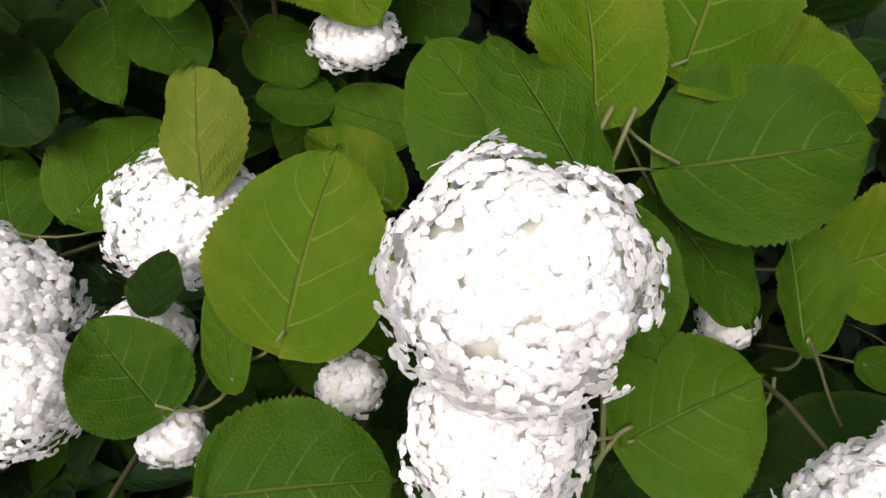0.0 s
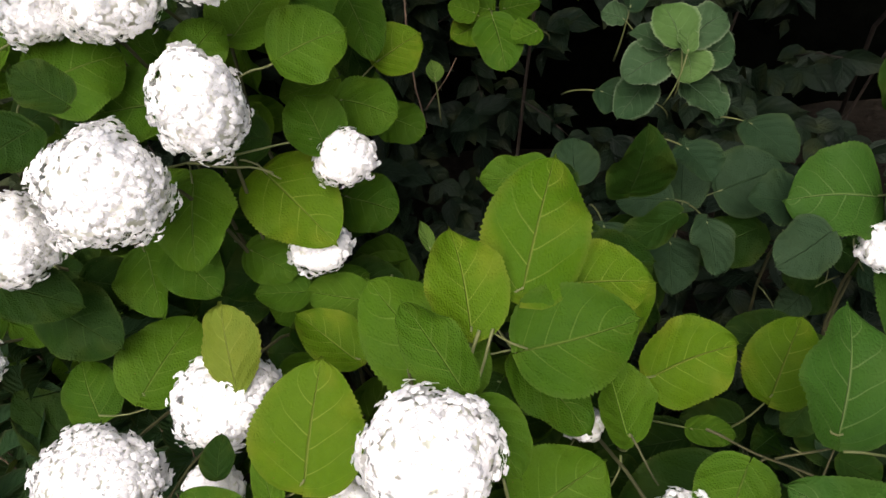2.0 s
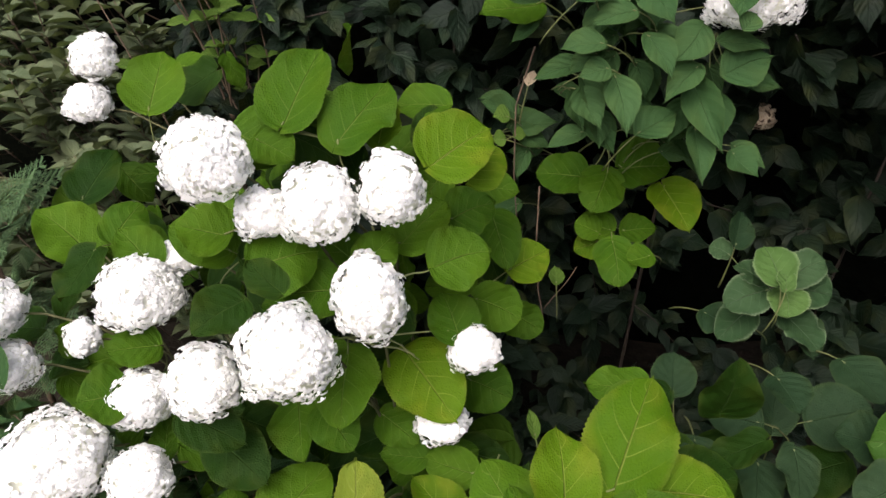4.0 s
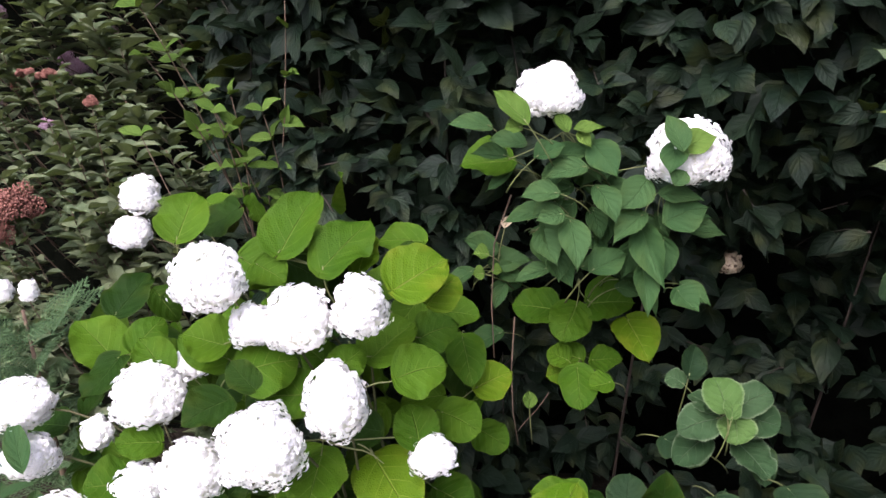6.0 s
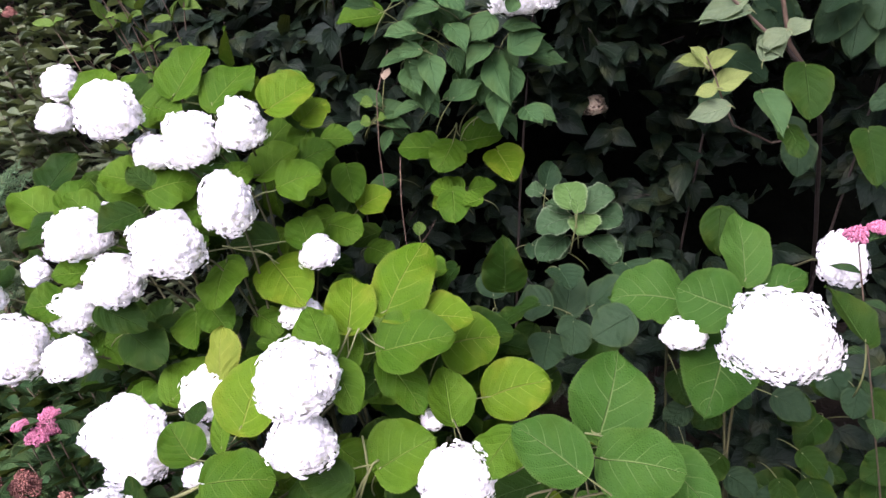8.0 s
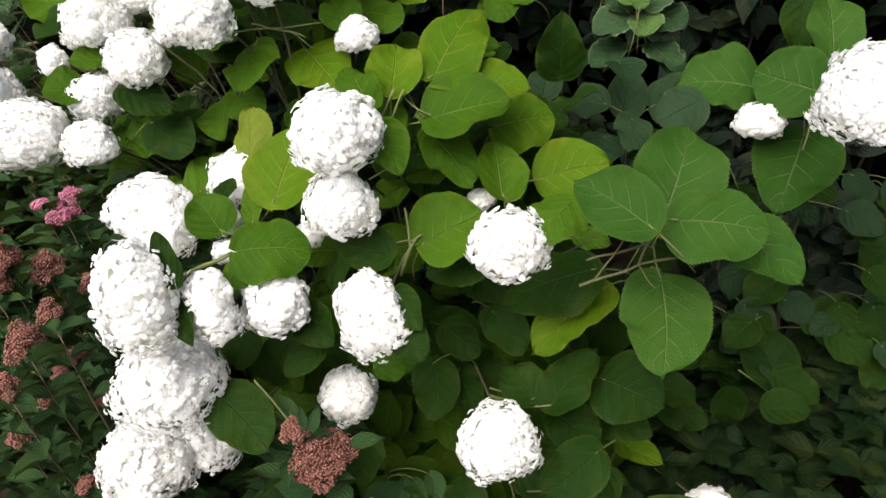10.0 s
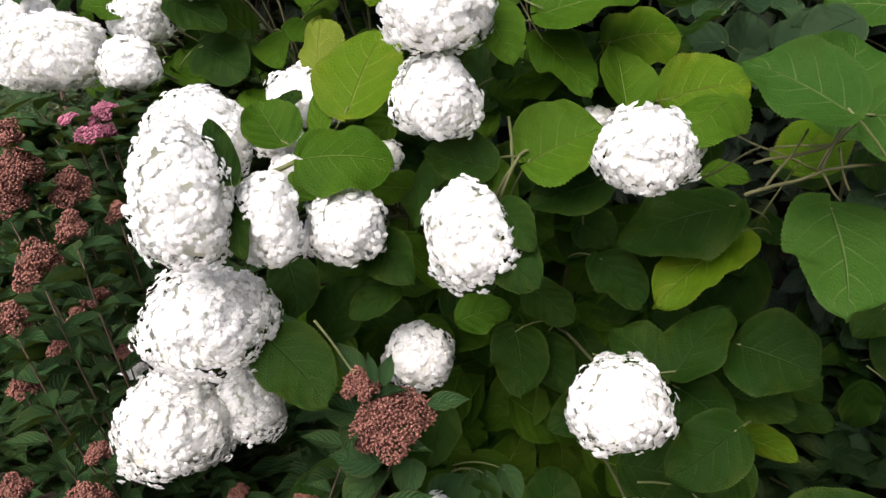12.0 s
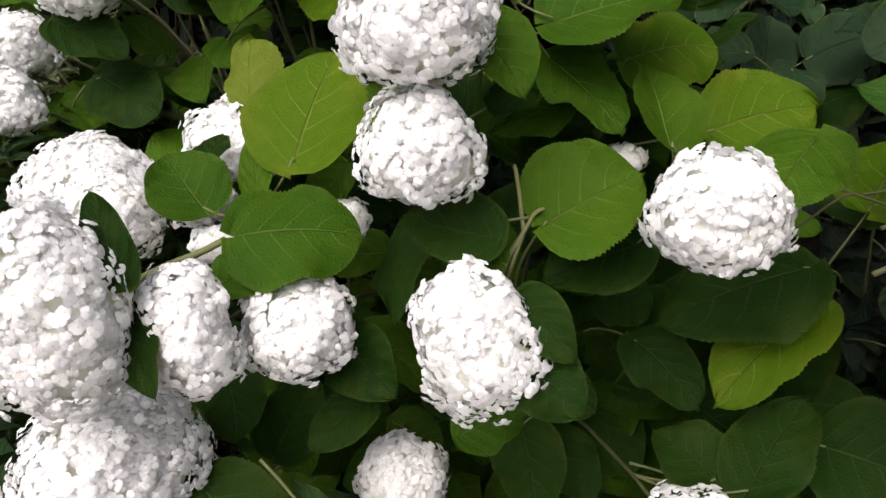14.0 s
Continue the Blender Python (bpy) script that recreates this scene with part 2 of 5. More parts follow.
def leaf_shape(rows=56, cols=6, teeth=28, tooth=0.042, point=0.75, belly=0.72, fold=0.10, bow=0.07, wave=0.02, torn=0.0, heart=0.065, ruff=0.0, pairs=4.6, seed=0):
    """A leaf of length 1 and width 1 along +y, its face to +z: vertices, faces, uvs."""
    r = random.Random(seed)
    ph, ph2, lean = r.uniform(0, 6), r.uniform(0, 6), r.uniform(-0.05, 0.05)
    vs, fs, uv = [], [], []
    for i in range(rows + 1):
        v = i / rows
        w = min(1.0, v / 0.96)
        h = max(0.5 * math.sin(math.pi * w ** belly) ** point if 0 < w < 1 else 0.0, 0.5 * (1 - v) * (v > 0.5), 0.006)
        for j in range(cols + 1):
            s = 2 * j / cols - 1
            hh = h
            if tooth:
                hh *= 1 + tooth * (0.75 + 0.9 * noise.noise((v * 4, s, 7.7 + seed))) * (2 * ((v * teeth) % 1.0) - 1) * (abs(s) > 0.95)
            if torn:
                hh *= 1 - torn * max(0, noise.noise((v * 5, s * 0.6 + seed, 3.1))) * (v > 0.35)
            x = hh * s
            back = heart * (abs(s) ** 1.5) * max(0, 1 - v * 4)
            y = v - back * 1.6 + 0.02 * math.sin(ph + 5 * s) * v * (1 - v)
            z = fold * abs(s) * h * 2 - 0.5 * fold * h + bow * 4 * v * (1 - v) - bow * 0.5
            z += wave * math.sin(ph + 9 * v + (2 if s > 0 else 0)) * s * s + 0.5 * wave * math.sin(ph2 + 14 * v) * abs(s) ** 3
            z += ruff * math.cos(2 * math.pi * (pairs * (v - 0.95 * (0.5 * abs(s)) ** 1.25) + (0.25 if s > 0 else -0.25))) * min(1, 2 * abs(s)) * math.sin(math.pi * v)
            vs.append((x + lean * math.sin(math.pi * v), y, z))
            uv.append((0.5 + 0.5 * s, v))
    n = cols + 1
    for i in range(rows):
        for j in range(cols):
            a = i * n + j
            fs.append((a, a + 1, a + n + 1, a + n))
    return vs, fs, uv


BROAD = [leaf_shape(seed=k, fold=f, bow=b, wave=1.3 * w, ruff=0.012, belly=be, point=po, torn=to) for k, (f, b, w, be, po, to) in enumerate([
    (0.08, 0.05, 0.03, 0.70, 0.54, 0), (0.14, 0.08, 0.04, 0.68, 0.62, 0), (0.05, 0.03, 0.05, 0.74, 0.50, 0.12),
    (0.18, 0.05, 0.035, 0.66, 0.58, 0), (-0.05, 0.07, 0.045, 0.72, 0.52, 0), (0.10, 0.09, 0.06, 0.74, 0.5, 0.4)])]
SLIM = [leaf_shape(rows=6, cols=4, tooth=0, point=0.92, belly=0.7, fold=f, bow=b, wave=0.04, heart=0.03, seed=40 + k) for k, (f, b) in enumerate([(0.1, 0.09), (0.17, 0.12), (0.05, 0.06), (-0.08, 0.1)])]
LOW = [leaf_shape(rows=8, cols=4, tooth=0, fold=f, bow=b, point=0.52, belly=0.77, wave=0.03, seed=60 + k) for k, (f, b) in enumerate([(0.1, 0.06), (0.2, 0.1), (0.05, 0.04)])]
LANCE = [leaf_shape(rows=8, cols=4, teeth=6, tooth=0.10, point=1.1, belly=0.75, fold=f, bow=b, wave=0.02, heart=0.0, seed=80 + k) for k, (f, b) in enumerate([(0.25, 0.08), (0.35, 0.1), (0.15, 0.04)])]

POINTED = [leaf_shape(rows=20, cols=6, teeth=9, tooth=0.04, point=1.0, belly=0.70, fold=f, bow=b, wave=0.03, seed=20 + k) for k, (f, b) in enumerate([(0.15, 0.08), (0.25, 0.1), (0.08, 0.05), (0.2, 0.02), (0.1, 0.12), (0.2, 0.06)])]
RUFFLED = [leaf_shape(seed=100 + k, fold=0.1, bow=0.1, wave=0.06, belly=0.85, point=0.42, ruff=0.03, pairs=4.0, tooth=0.05, teeth=14, heart=0.03) for k in range(6)]
CURLED = [leaf_shape(seed=120 + k, fold=-0.12, bow=0.12, wave=0.07, belly=1.5, point=0.55, torn=0.2, tooth=0.05, teeth=16, heart=0.0) for k in range(6)]
MESHES = {(tone, k): None for tone in LEAF for k in range(len(BROAD))}
for tone, k in MESHES:
    vs, fs, uv = (POINTED if tone in "mlxtn" else RUFFLED if tone in "fc" else CURLED if tone == "z" else BROAD)[k]
    MESHES[tone, k] = mesh_of("leaf", vs, fs, uv)
    MESHES[tone, k].materials.append(LEAF[tone])


def leaf_pose(base, tip, width, normal, depth=None):
    """The matrix that lays the unit leaf from base to tip."""
    b, t = Vector(base), Vector(tip)
    y = t - b
    length = y.length
    y.normalize()
    n = Vector(normal)
    n = (n - n.dot(y) * y).normalized()
    x = y.cross(n)
    m = Matrix((x, y, n)).transposed().to_4x4()
    m.translation = b
    return m @ Matrix.Diagonal((width, length, depth or (width + length) / 2, 1))


def joined(name, items, parent, mat, shapes):
    """Many leaves in one mesh. items: (matrix, shape number)."""
    arr = [(np.array(s[0], dtype=np.float32), np.array(s[1], dtype=np.int32), np.array(s[2], dtype=np.float32)) for s in shapes]
    V, F, U, at = [], [], [], 0
    for m, k in items:
        v, f, u = arr[k]
        mm = np.array(m, dtype=np.float32)
        V.append(v @ mm[:3, :3].T + mm[:3, 3])
        F.append(f + at)
        U.append(u)
        at += len(v)
    me = mesh_of(name, np.concatenate(V).tolist(), np.concatenate(F).tolist(), np.concatenate(U))
    return tagged(link(name, me, parent, mat), kind="stuff")


def tube(points, r0, r1, sides=6):
    """A tapered round rod along a bent line: vertices and faces."""
    pts = [Vector(p) for p in points]
    vs, fs = [], []
    for i, p in enumerate(pts):
        d = (pts[min(i + 1, len(pts) - 1)] - pts[max(i - 1, 0)]).normalized()
        x = d.cross(Vector((0.3, 1, 0.2))).normalized()
        y = d.cross(x)
        r = r0 + (r1 - r0) * i / max(1, len(pts) - 1)
        for k in range(sides):
            a = 2 * math.pi * k / sides
            vs.append(p + r * (math.cos(a) * x + math.sin(a) * y))
    for i in range(len(pts) - 1):
        for k in range(sides):
            a, b = i * sides + k, i * sides + (k + 1) % sides
            fs.append((a, b, b + sides, a + sides))
    fs.append(tuple(range(sides))[::-1])
    fs.append(tuple(range((len(pts) - 1) * sides, len(pts) * sides)))
    return vs, fs


def bent(a, b, pull, n=8):
    """Points of a curve from a to b that is pulled through the given point."""
    a, b, c = Vector(a), Vector(b), Vector(pull)
    return [(1 - t) ** 2 * a + 2 * t * (1 - t) * c + t * t * b for t in (i / n for i in range(n + 1))]


def rod(name, points, r0, r1, mat, parent, label=""):
    vs, fs = tube(points, r0, r1)
    return link(name, mesh_of(name, vs, fs), parent, mat, label)


# ---- flower heads ----
def floret(seed, fine=True):
    """Four broad rounded white petals about a small eye; about 1 across, face to +z."""
    r = random.Random(seed)
    vs, fs, mt = [], [], []
    prof = [(0.03, 0.24), (0.36, 0.82), (0.7, 1.0), (0.91, 0.72), (1.0, 0.26)] if fine else [(0.05, 0.3), (0.62, 1.0), (1.0, 0.42)]
    cup = r.uniform(-0.2, 0.06)
    for k in range(4):
        a = k * math.pi / 2 + r.uniform(-0.13, 0.13)
        lift, size, wide = cup + r.uniform(-0.16, 0.1), r.uniform(0.47, 0.57), r.uniform(0.23, 0.285)
        curl, skew = r.uniform(-0.03, 0.07), r.uniform(-0.05, 0.05)
        x, y = Vector((math.cos(a), math.sin(a), 0)), Vector((-math.sin(a), math.cos(a), 0))
        at = len(vs)
        for d, w in prof:
            for s in (-1, 0, 1):
                z = lift * d * d + curl * s * s * w - 0.05 * d * d * abs(s)
                vs.append(x * d * size * (1 - 0.08 * s * s) + y * (s * w * wide + skew * d) + Vector((0, 0, z + 0.035 * (k % 2))))
        for i in range(len(prof) - 1):
            for j in range(2):
                q = at + i * 3 + j
                fs.append((q, q + 1, q + 4, q + 3))
                mt.append(0)
    at = len(vs)
    vs += [Vector((0.06 * math.cos(q), 0.06 * math.sin(q), 0.02)) for q in (0, 1.57, 3.14, 4.71)] + [Vector((0, 0, 0.08))]
    for k in range(4):
        fs.append((at + k, at + (k + 1) % 4, at + 4))
        mt.append(1)
    return [tuple(v) for v in vs], fs, mt


FLORETS = [floret(k) for k in range(10)]
PLAIN_FLORETS = [floret(k, False) for k in range(10)]


def spread(n, r):
    """n directions spread evenly over a ball, a little shaken."""
    for i in range(n):
        z = 1 - 2 * (i + 0.5) / n
        a = i * 2.399963
        s = math.sqrt(1 - z * z)
        d = Vector((s * math.cos(a), s * math.sin(a), z)) + Vector((r.gauss(0, 1), r.gauss(0, 1), r.gauss(0, 1))) * 0.5 / math.sqrt(n)
        yield d.normalized()


def flower_head(parent, centre, rx, rz, size=0.0117, lean=(0, 0, 1), single=False, petal=None, seed=1, label="", gaps=0.0, near=True, taper=0.14, cover=2.5, core=None):
    """A blunt dome of florets in a few lobes about a pale green core, with a ragged lower rim."""
    r = random.Random(seed)
    c = Vector(centre)
    petal = petal or PETAL
    area = 4 * math.pi * ((rx * rz) ** 0.8 * 2 + (rx * rx) ** 0.8) / 3 / (rx ** 1.6) * rx * rx
    n = int(min(1900, cover * area / (size * size * 0.87)))
    ofs = Vector((r.uniform(0, 9), r.uniform(0, 9), r.uniform(0, 9)))
    tilt = UP.rotation_difference(Vector(lean)).to_matrix()

    def surface(d, k=1.0):
        """A point of the dome in the given direction."""
        h = math.hypot(d.x, d.y)
        full = (h ** 3 + abs(d.z) ** 3) ** (-1 / 3)
        k *= full * 0.87 * (1 + 0.2 * noise.noise(d * 1.4 + ofs) + 0.18 * noise.noise(d * 3.2 + ofs) + 0.12 * noise.noise(d * 7 + ofs))
        wide = 1 - taper * d.z
        return tilt @ Vector((d.x * rx * k * wide, d.y * rx * k * wide, d.z * rz * k * (1.0 if d.z > 0 else 0.92)))

    V, F, M, at, spots = [], [], [], 0, []
    for d in spread(n, r):
        sunk = noise.noise(d * 5.5 + ofs) > 0.42
        if r.random() < (gaps or (0.75 if sunk else 0.03)):
            continue
        deep = r.random() < 0.45
        rad = r.uniform(0.91, 0.95) if deep else r.uniform(0.96, 1.0)
        if d.z < 0.05 and not deep:
            rad *= r.uniform(0.97, 1.04)
        p = surface(d, rad)
        nrm = (tilt @ Vector((d.x / rx, d.y / rx, d.z / rz)).normalized() + Vector((r.gauss(0, 1), r.gauss(0, 1), r.gauss(0, 1))) * 0.2).normalized()
        q = nrm.to_track_quat("Z", "Y").to_matrix().to_4x4() @ Matrix.Rotation(r.uniform(0, 6.3), 4, "Z")
        q.translation = p
        spots.append((q @ Matrix.Scale(size * r.uniform(0.82, 1.18), 4), r.randrange(len(FLORETS))))
    # the green core that carries the florets
    bm = bmesh.new()
    bmesh.ops.create_icosphere(bm, subdivisions=2, radius=1)
    for v in bm.verts:
        d = v.co.normalized()
        v.co = surface(d, 0.84)
    me = bpy.data.meshes.new("flower_head")
    bm.to_mesh(me)
    bm.free()
    me.polygons.foreach_set("use_smooth", [True] * len(me.polygons))
    head = link("flower_head", me, parent, core or CORE, label)
    head.location = c
    if single:
        front = sorted(spots, key=lambda e: e[0].translation.y - e[0].translation.z)
        for m, k in front[:300]:
            ob = new("floret", SINGLE[k])
            ob.parent, ob.matrix_local = head, m
        spots = front[300:]
    for m, k in spots:
        v, f, mt = (FLORETS if near else PLAIN_FLORETS)[k]
        mm = np.array(m)
        V += (np.array(v) @ mm[:3, :3].T + mm[:3, 3]).tolist()
        F += [tuple(i + at for i in t) for t in f]
        M += mt
        at += len(v)
    me = mesh_of("blossom", V, F, None, M)
    me.materials.append(petal)
    me.materials.append(EYE_GREEN)
    tagged(link("blossom", me, head), kind="stuff")
    return head


SINGLE = []
for v, f, mt in FLORETS:
    me = mesh_of("floret", v, f, None, mt)
    me.materials.append(PETAL)
    me.materials.append(EYE_GREEN)
    SINGLE.append(me)

# ---- setting ----
def ground_height(x, y):
    return 0.03 * noise.noise((x * 1.3, y * 1.3, 0)) + 0.01 * noise.noise((x * 9, y * 9, 2))


def build_ground():
    vs, fs = [], []
    xs = [-400, -40, -8] + [-4 + 0.1 * i for i in range(81)] + [8, 40, 400]
    for y in xs:
        for x in xs:
            vs.append((x, y, ground_height(x, y) - 0.02))
    n = len(xs)
    for i in range(n - 1):
        for j in range(n - 1):
            fs.append((i * n + j, i * n + j + 1, (i + 1) * n + j + 1, (i + 1) * n + j))
    ob = link("ground", mesh_of("ground", vs, fs), None, SOIL)
    tagged(ob, "dark bare garden soil under the shrubs", "ground", kind="structure")


build_ground()


def build_bounce_strip():
    """An unseen pale gravel strip along the bed, added to bounce light upwards."""
    vs, fs = [], []
    n = 70
    for i in range(n + 1):
        x = -3.6 + 5.6 * i / n
        for j in range(13):
            y = -1.0 - 1.5 * j / 12 + 0.05 * noise.noise((x * 1.5, 4, j // 12))
            vs.append((x, y, 0.055 + 0.012 * noise.noise((x * 5, y * 5, 1)) - (0.06 if j in (0, 12) else 0)))
    for i in range(n):
        for j in range(12):
            a = i * 13 + j
            fs.append((a, a + 1, a + 14, a + 13))
    tagged(link("bounce_strip", mesh_of("bounce_strip", vs, fs), None, BOUNCE_GRAVEL), "unseen pale gravel strip beside the shrub bed, added to bounce light up", "path", kind="structure")


build_bounce_strip()


def thing(name, place, label, category, group=""):
    ob = new(name)
    ob.location = place
    ob.empty_display_size = 0.1
    return tagged(ob, label, category, group)


BACK = (Vector((0, 0.61, -0.79)), Vector((-0.1, 0.93, -0.35)))


class Bush:
    """A hydrangea: its base, leaves, heads and canes. Leaves beyond 300 go into one foliage mesh."""

    def __init__(self, place, label, seed, name="hydrangea_bush", group="hydrangeas"):
        self.base = Vector(place)
        self.ob = thing(name, place, label, "shrub", group)
        self.rng, self.wood = random.Random(seed), STEM
        self.tips, self.ends, self.leaves, self.hubs = [], [], [], []

    def leaf(self, tone, base, tip, width, shape=None, normal=(0, -0.62, 0.78)):
        r = self.rng
        n = Vector(normal) + Vector((r.gauss(0, 0.2), r.gauss(0, 0.1), r.gauss(0, 0.12)))
        m = leaf_pose(base, tip, width * 1.1, n)
        ob = new("leaf", MESHES[tone, shape if shape is not None else r.randrange(5)])
        ob.parent = self.ob
        ob.matrix_local = Matrix.Translation(-self.base) @ m
        self.tips.append((Vector(base), (Vector(tip) - Vector(base)).normalized(), tone))
        self.leaves.append((Vector(base) + Vector(tip)) / 2)

    def echo(self, times):
        """More pointed leaves on the same shoots, a little behind."""
        r = self.rng
        for b, y, tone in [t for t in self.tips if t[2] in "ml" and t[0].z > 1.15]:
            for _ in range(times):
                q = b + Vector((r.gauss(0, 0.05), r.uniform(0.03, 0.11), r.gauss(-0.01, 0.05)))
                d = (y + Vector((r.gauss(0, 0.6), 0, r.gauss(-0.3, 0.4)))).normalized() * r.uniform(0.06, 0.1)
                if any(abs(q.x + d.x / 2 - c.x) < 0.11 and q.z > c.z - rz - 0.06 for c, rz in self.ends):
                    continue
                self.leaf("m", q, q + d, d.length * r.uniform(0.5, 0.65))

    def stem(self, radius, *points, wood=None):
        """A bare stalk along the given places."""
        p = [Vector(q) - self.base for q in points]
        line = []
        for i in range(len(p) - 1):
            line += [p[i].lerp(p[i + 1], t / 3) + Vector((0, 0, 0.0015 * math.sin(3 * i + t))) for t in range(3)]
        rod("stem", line + [p[-1]], radius, radius * 0.75, wood or self.wood, self.ob)

    def head(self, centre, rx, rz, **kw):
        c = Vector(centre)
        near = c.y < 0.36
        h = flower_head(self.ob, c - self.base, rx, rz, size=0.0117 if near else 0.0112, near=near, seed=self.rng.randrange(9999), **kw)
        self.ends.append((c, rz))
        return h

    def finish(self, fill=3, tones="ggdd", deep=(0.06, 0.26), spreadx=0.07, canes=True, low=0, span=()):
        r = self.rng
        # canes from the base to the heads
        lines = []
        for c, rz in self.ends:
            foot = self.base + Vector((r.uniform(-0.12, 0.12) + 0.25 * (c.x - self.base.x), r.uniform(-0.08, 0.1), 0))
            end = c + Vector((r.uniform(-0.01, 0.01), 0.01, -0.2 * rz))
            pull = Vector((0.6 * foot.x + 0.4 * c.x, max(foot.y, c.y) + 0.16, c.z - 0.06))
            pts = bent(foot, end, pull, 10)
            lines += pts[4:]
            if canes:
                rod("cane", [p - self.base for p in pts], 0.004, 0.002, CANE, self.ob)
        # a stalk for every leaf
        for b, y, tone in self.tips:
            if any((b - c).length < rz * 1.5 and b.y < c.y + 0.03 for c, rz in self.ends):
                continue
            near = min(lines, key=lambda p: (p - b).length) if lines else b + Vector((0, 0.1, -0.1))
            hub = min(self.hubs, key=lambda p: (p - b).length) if self.hubs else near
            d = hub - b if (hub - b).length < 0.12 and y.dot(hub - b) < 0 else near - b
            if d.length > 0.13 or d.length < 0.02:
                d = (-y * 0.5 + Vector((r.uniform(-0.2, 0.2), 0.6, -0.6))).normalized() * 0.11
            d.y = max(d.y, 0.03)
            if any((b + d * k - c).length < rz * 1.6 for c, rz in self.ends for k in (0.25, 0.5, 0.75, 1.0)):
                continue
            rod("petiole", [p - self.base for p in bent(b + y * 0.004, b + d, b - y * 0.02 + d * 0.4, 5)], 0.0012, 0.0016, STEM, self.ob)
        # inner leaves behind the outer ones
        items = []
        for p in self.leaves:
            for _ in range(fill):
                q = p + Vector((0.05, 0.86, -0.5)) * r.uniform(*deep) + Vector((r.gauss(0, spreadx), r.gauss(0, 0.03), r.gauss(0, 0.05)))
                if q.z < 0.08 or (self.base.x < 0 and q.x > 0.45) or (q.x > 0.02 and q.y > 0.86) or any((e.dot(q - o) < 0.03 and (q - o - e * e.dot(q - o)).length < 0.1) for e in BACK for o in self.leaves):
                    continue
                if any((q - c).length < rz + 0.075 or (abs(q.x - c.x) < 0.13 and abs(q.z - c.z) < 0.13 and q.y < c.y) for c, rz in self.ends):
                    continue
                a = r.uniform(0, 6.3)
                y = Vector((math.cos(a), 0.3 * r.uniform(-1, 1), math.sin(a) * 0.7 - 0.35)).normalized()
                length = r.uniform(0.075, 0.125)
                n = Vector((r.gauss(0, 0.35), -0.6 + r.gauss(0, 0.25), 0.75))
                items.append((leaf_pose(q - y * length / 2 - self.base, q + y * length / 2 - self.base, length * r.uniform(0.7, 0.88), n), r.randrange(len(LOW))))
        for _ in range(low):
            q = Vector((r.uniform(*span[0]), r.uniform(*span[1]), r.uniform(*span[2])))
            q.y += 0.35 * max(0, q.z - 0.25)
            a = r.uniform(0, 6.3)
            y = Vector((math.cos(a), 0.3 * r.uniform(-1, 1), math.sin(a) * 0.6 - 0.4)).normalized()
            length = r.uniform(0.08, 0.13)
            items.append((leaf_pose(q - self.base, q + y * length - self.base, length * r.uniform(0.72, 0.9), Vector((r.gauss(0, 0.3), -0.55, 0.8))), r.randrange(len(LOW))))
        items.sort(key=lambda e: e[0].translation.y - e[0].translation.z)
        room = max(0, 295 - len(self.tips))
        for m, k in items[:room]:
            # Leaves right of x 0.25 take the tone darkened for shade.
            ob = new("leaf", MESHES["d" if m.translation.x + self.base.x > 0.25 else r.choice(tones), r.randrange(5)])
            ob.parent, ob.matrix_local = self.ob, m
        if items[room:]:
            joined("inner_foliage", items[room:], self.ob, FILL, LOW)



# ---- the dark hedge behind ----
def cave(x, z):
    """The hollow under the hedge's overhang, 0 to 1."""
    return math.exp(-((x - 1.0) / 0.5) ** 2 - ((z - 1.02) / 0.33) ** 2)


def hollow(x, z):
    """The dark gap between the front bush and the hedge, 0 to 1."""
    return math.exp(-((x - 0.28) / 0.22) ** 2 - ((z - 0.9) / 0.4) ** 2)


def hedge_depth(x, z):
    """How far ahead the hedge's face stands."""
    y = 1.27 + 0.16 * noise.noise((x * 2.1, z * 2.1, 5)) + 0.06 * noise.noise((x * 5, z * 5, 1))
    if z < 0.8:
        y -= 0.72 * (0.8 - z) / 0.8 * max(0, min(1, (x - 0.3) / 0.35))
    y += 0.45 * max(0, min(1, (-0.45 - x) / 0.4))
    return y + 0.3 * hollow(x, z) + 0.34 * cave(x, z) - 0.12 * max(0, min(1, (z - 1.25) / 0.25)) * max(0, min(1, (x - 0.5) / 0.3))


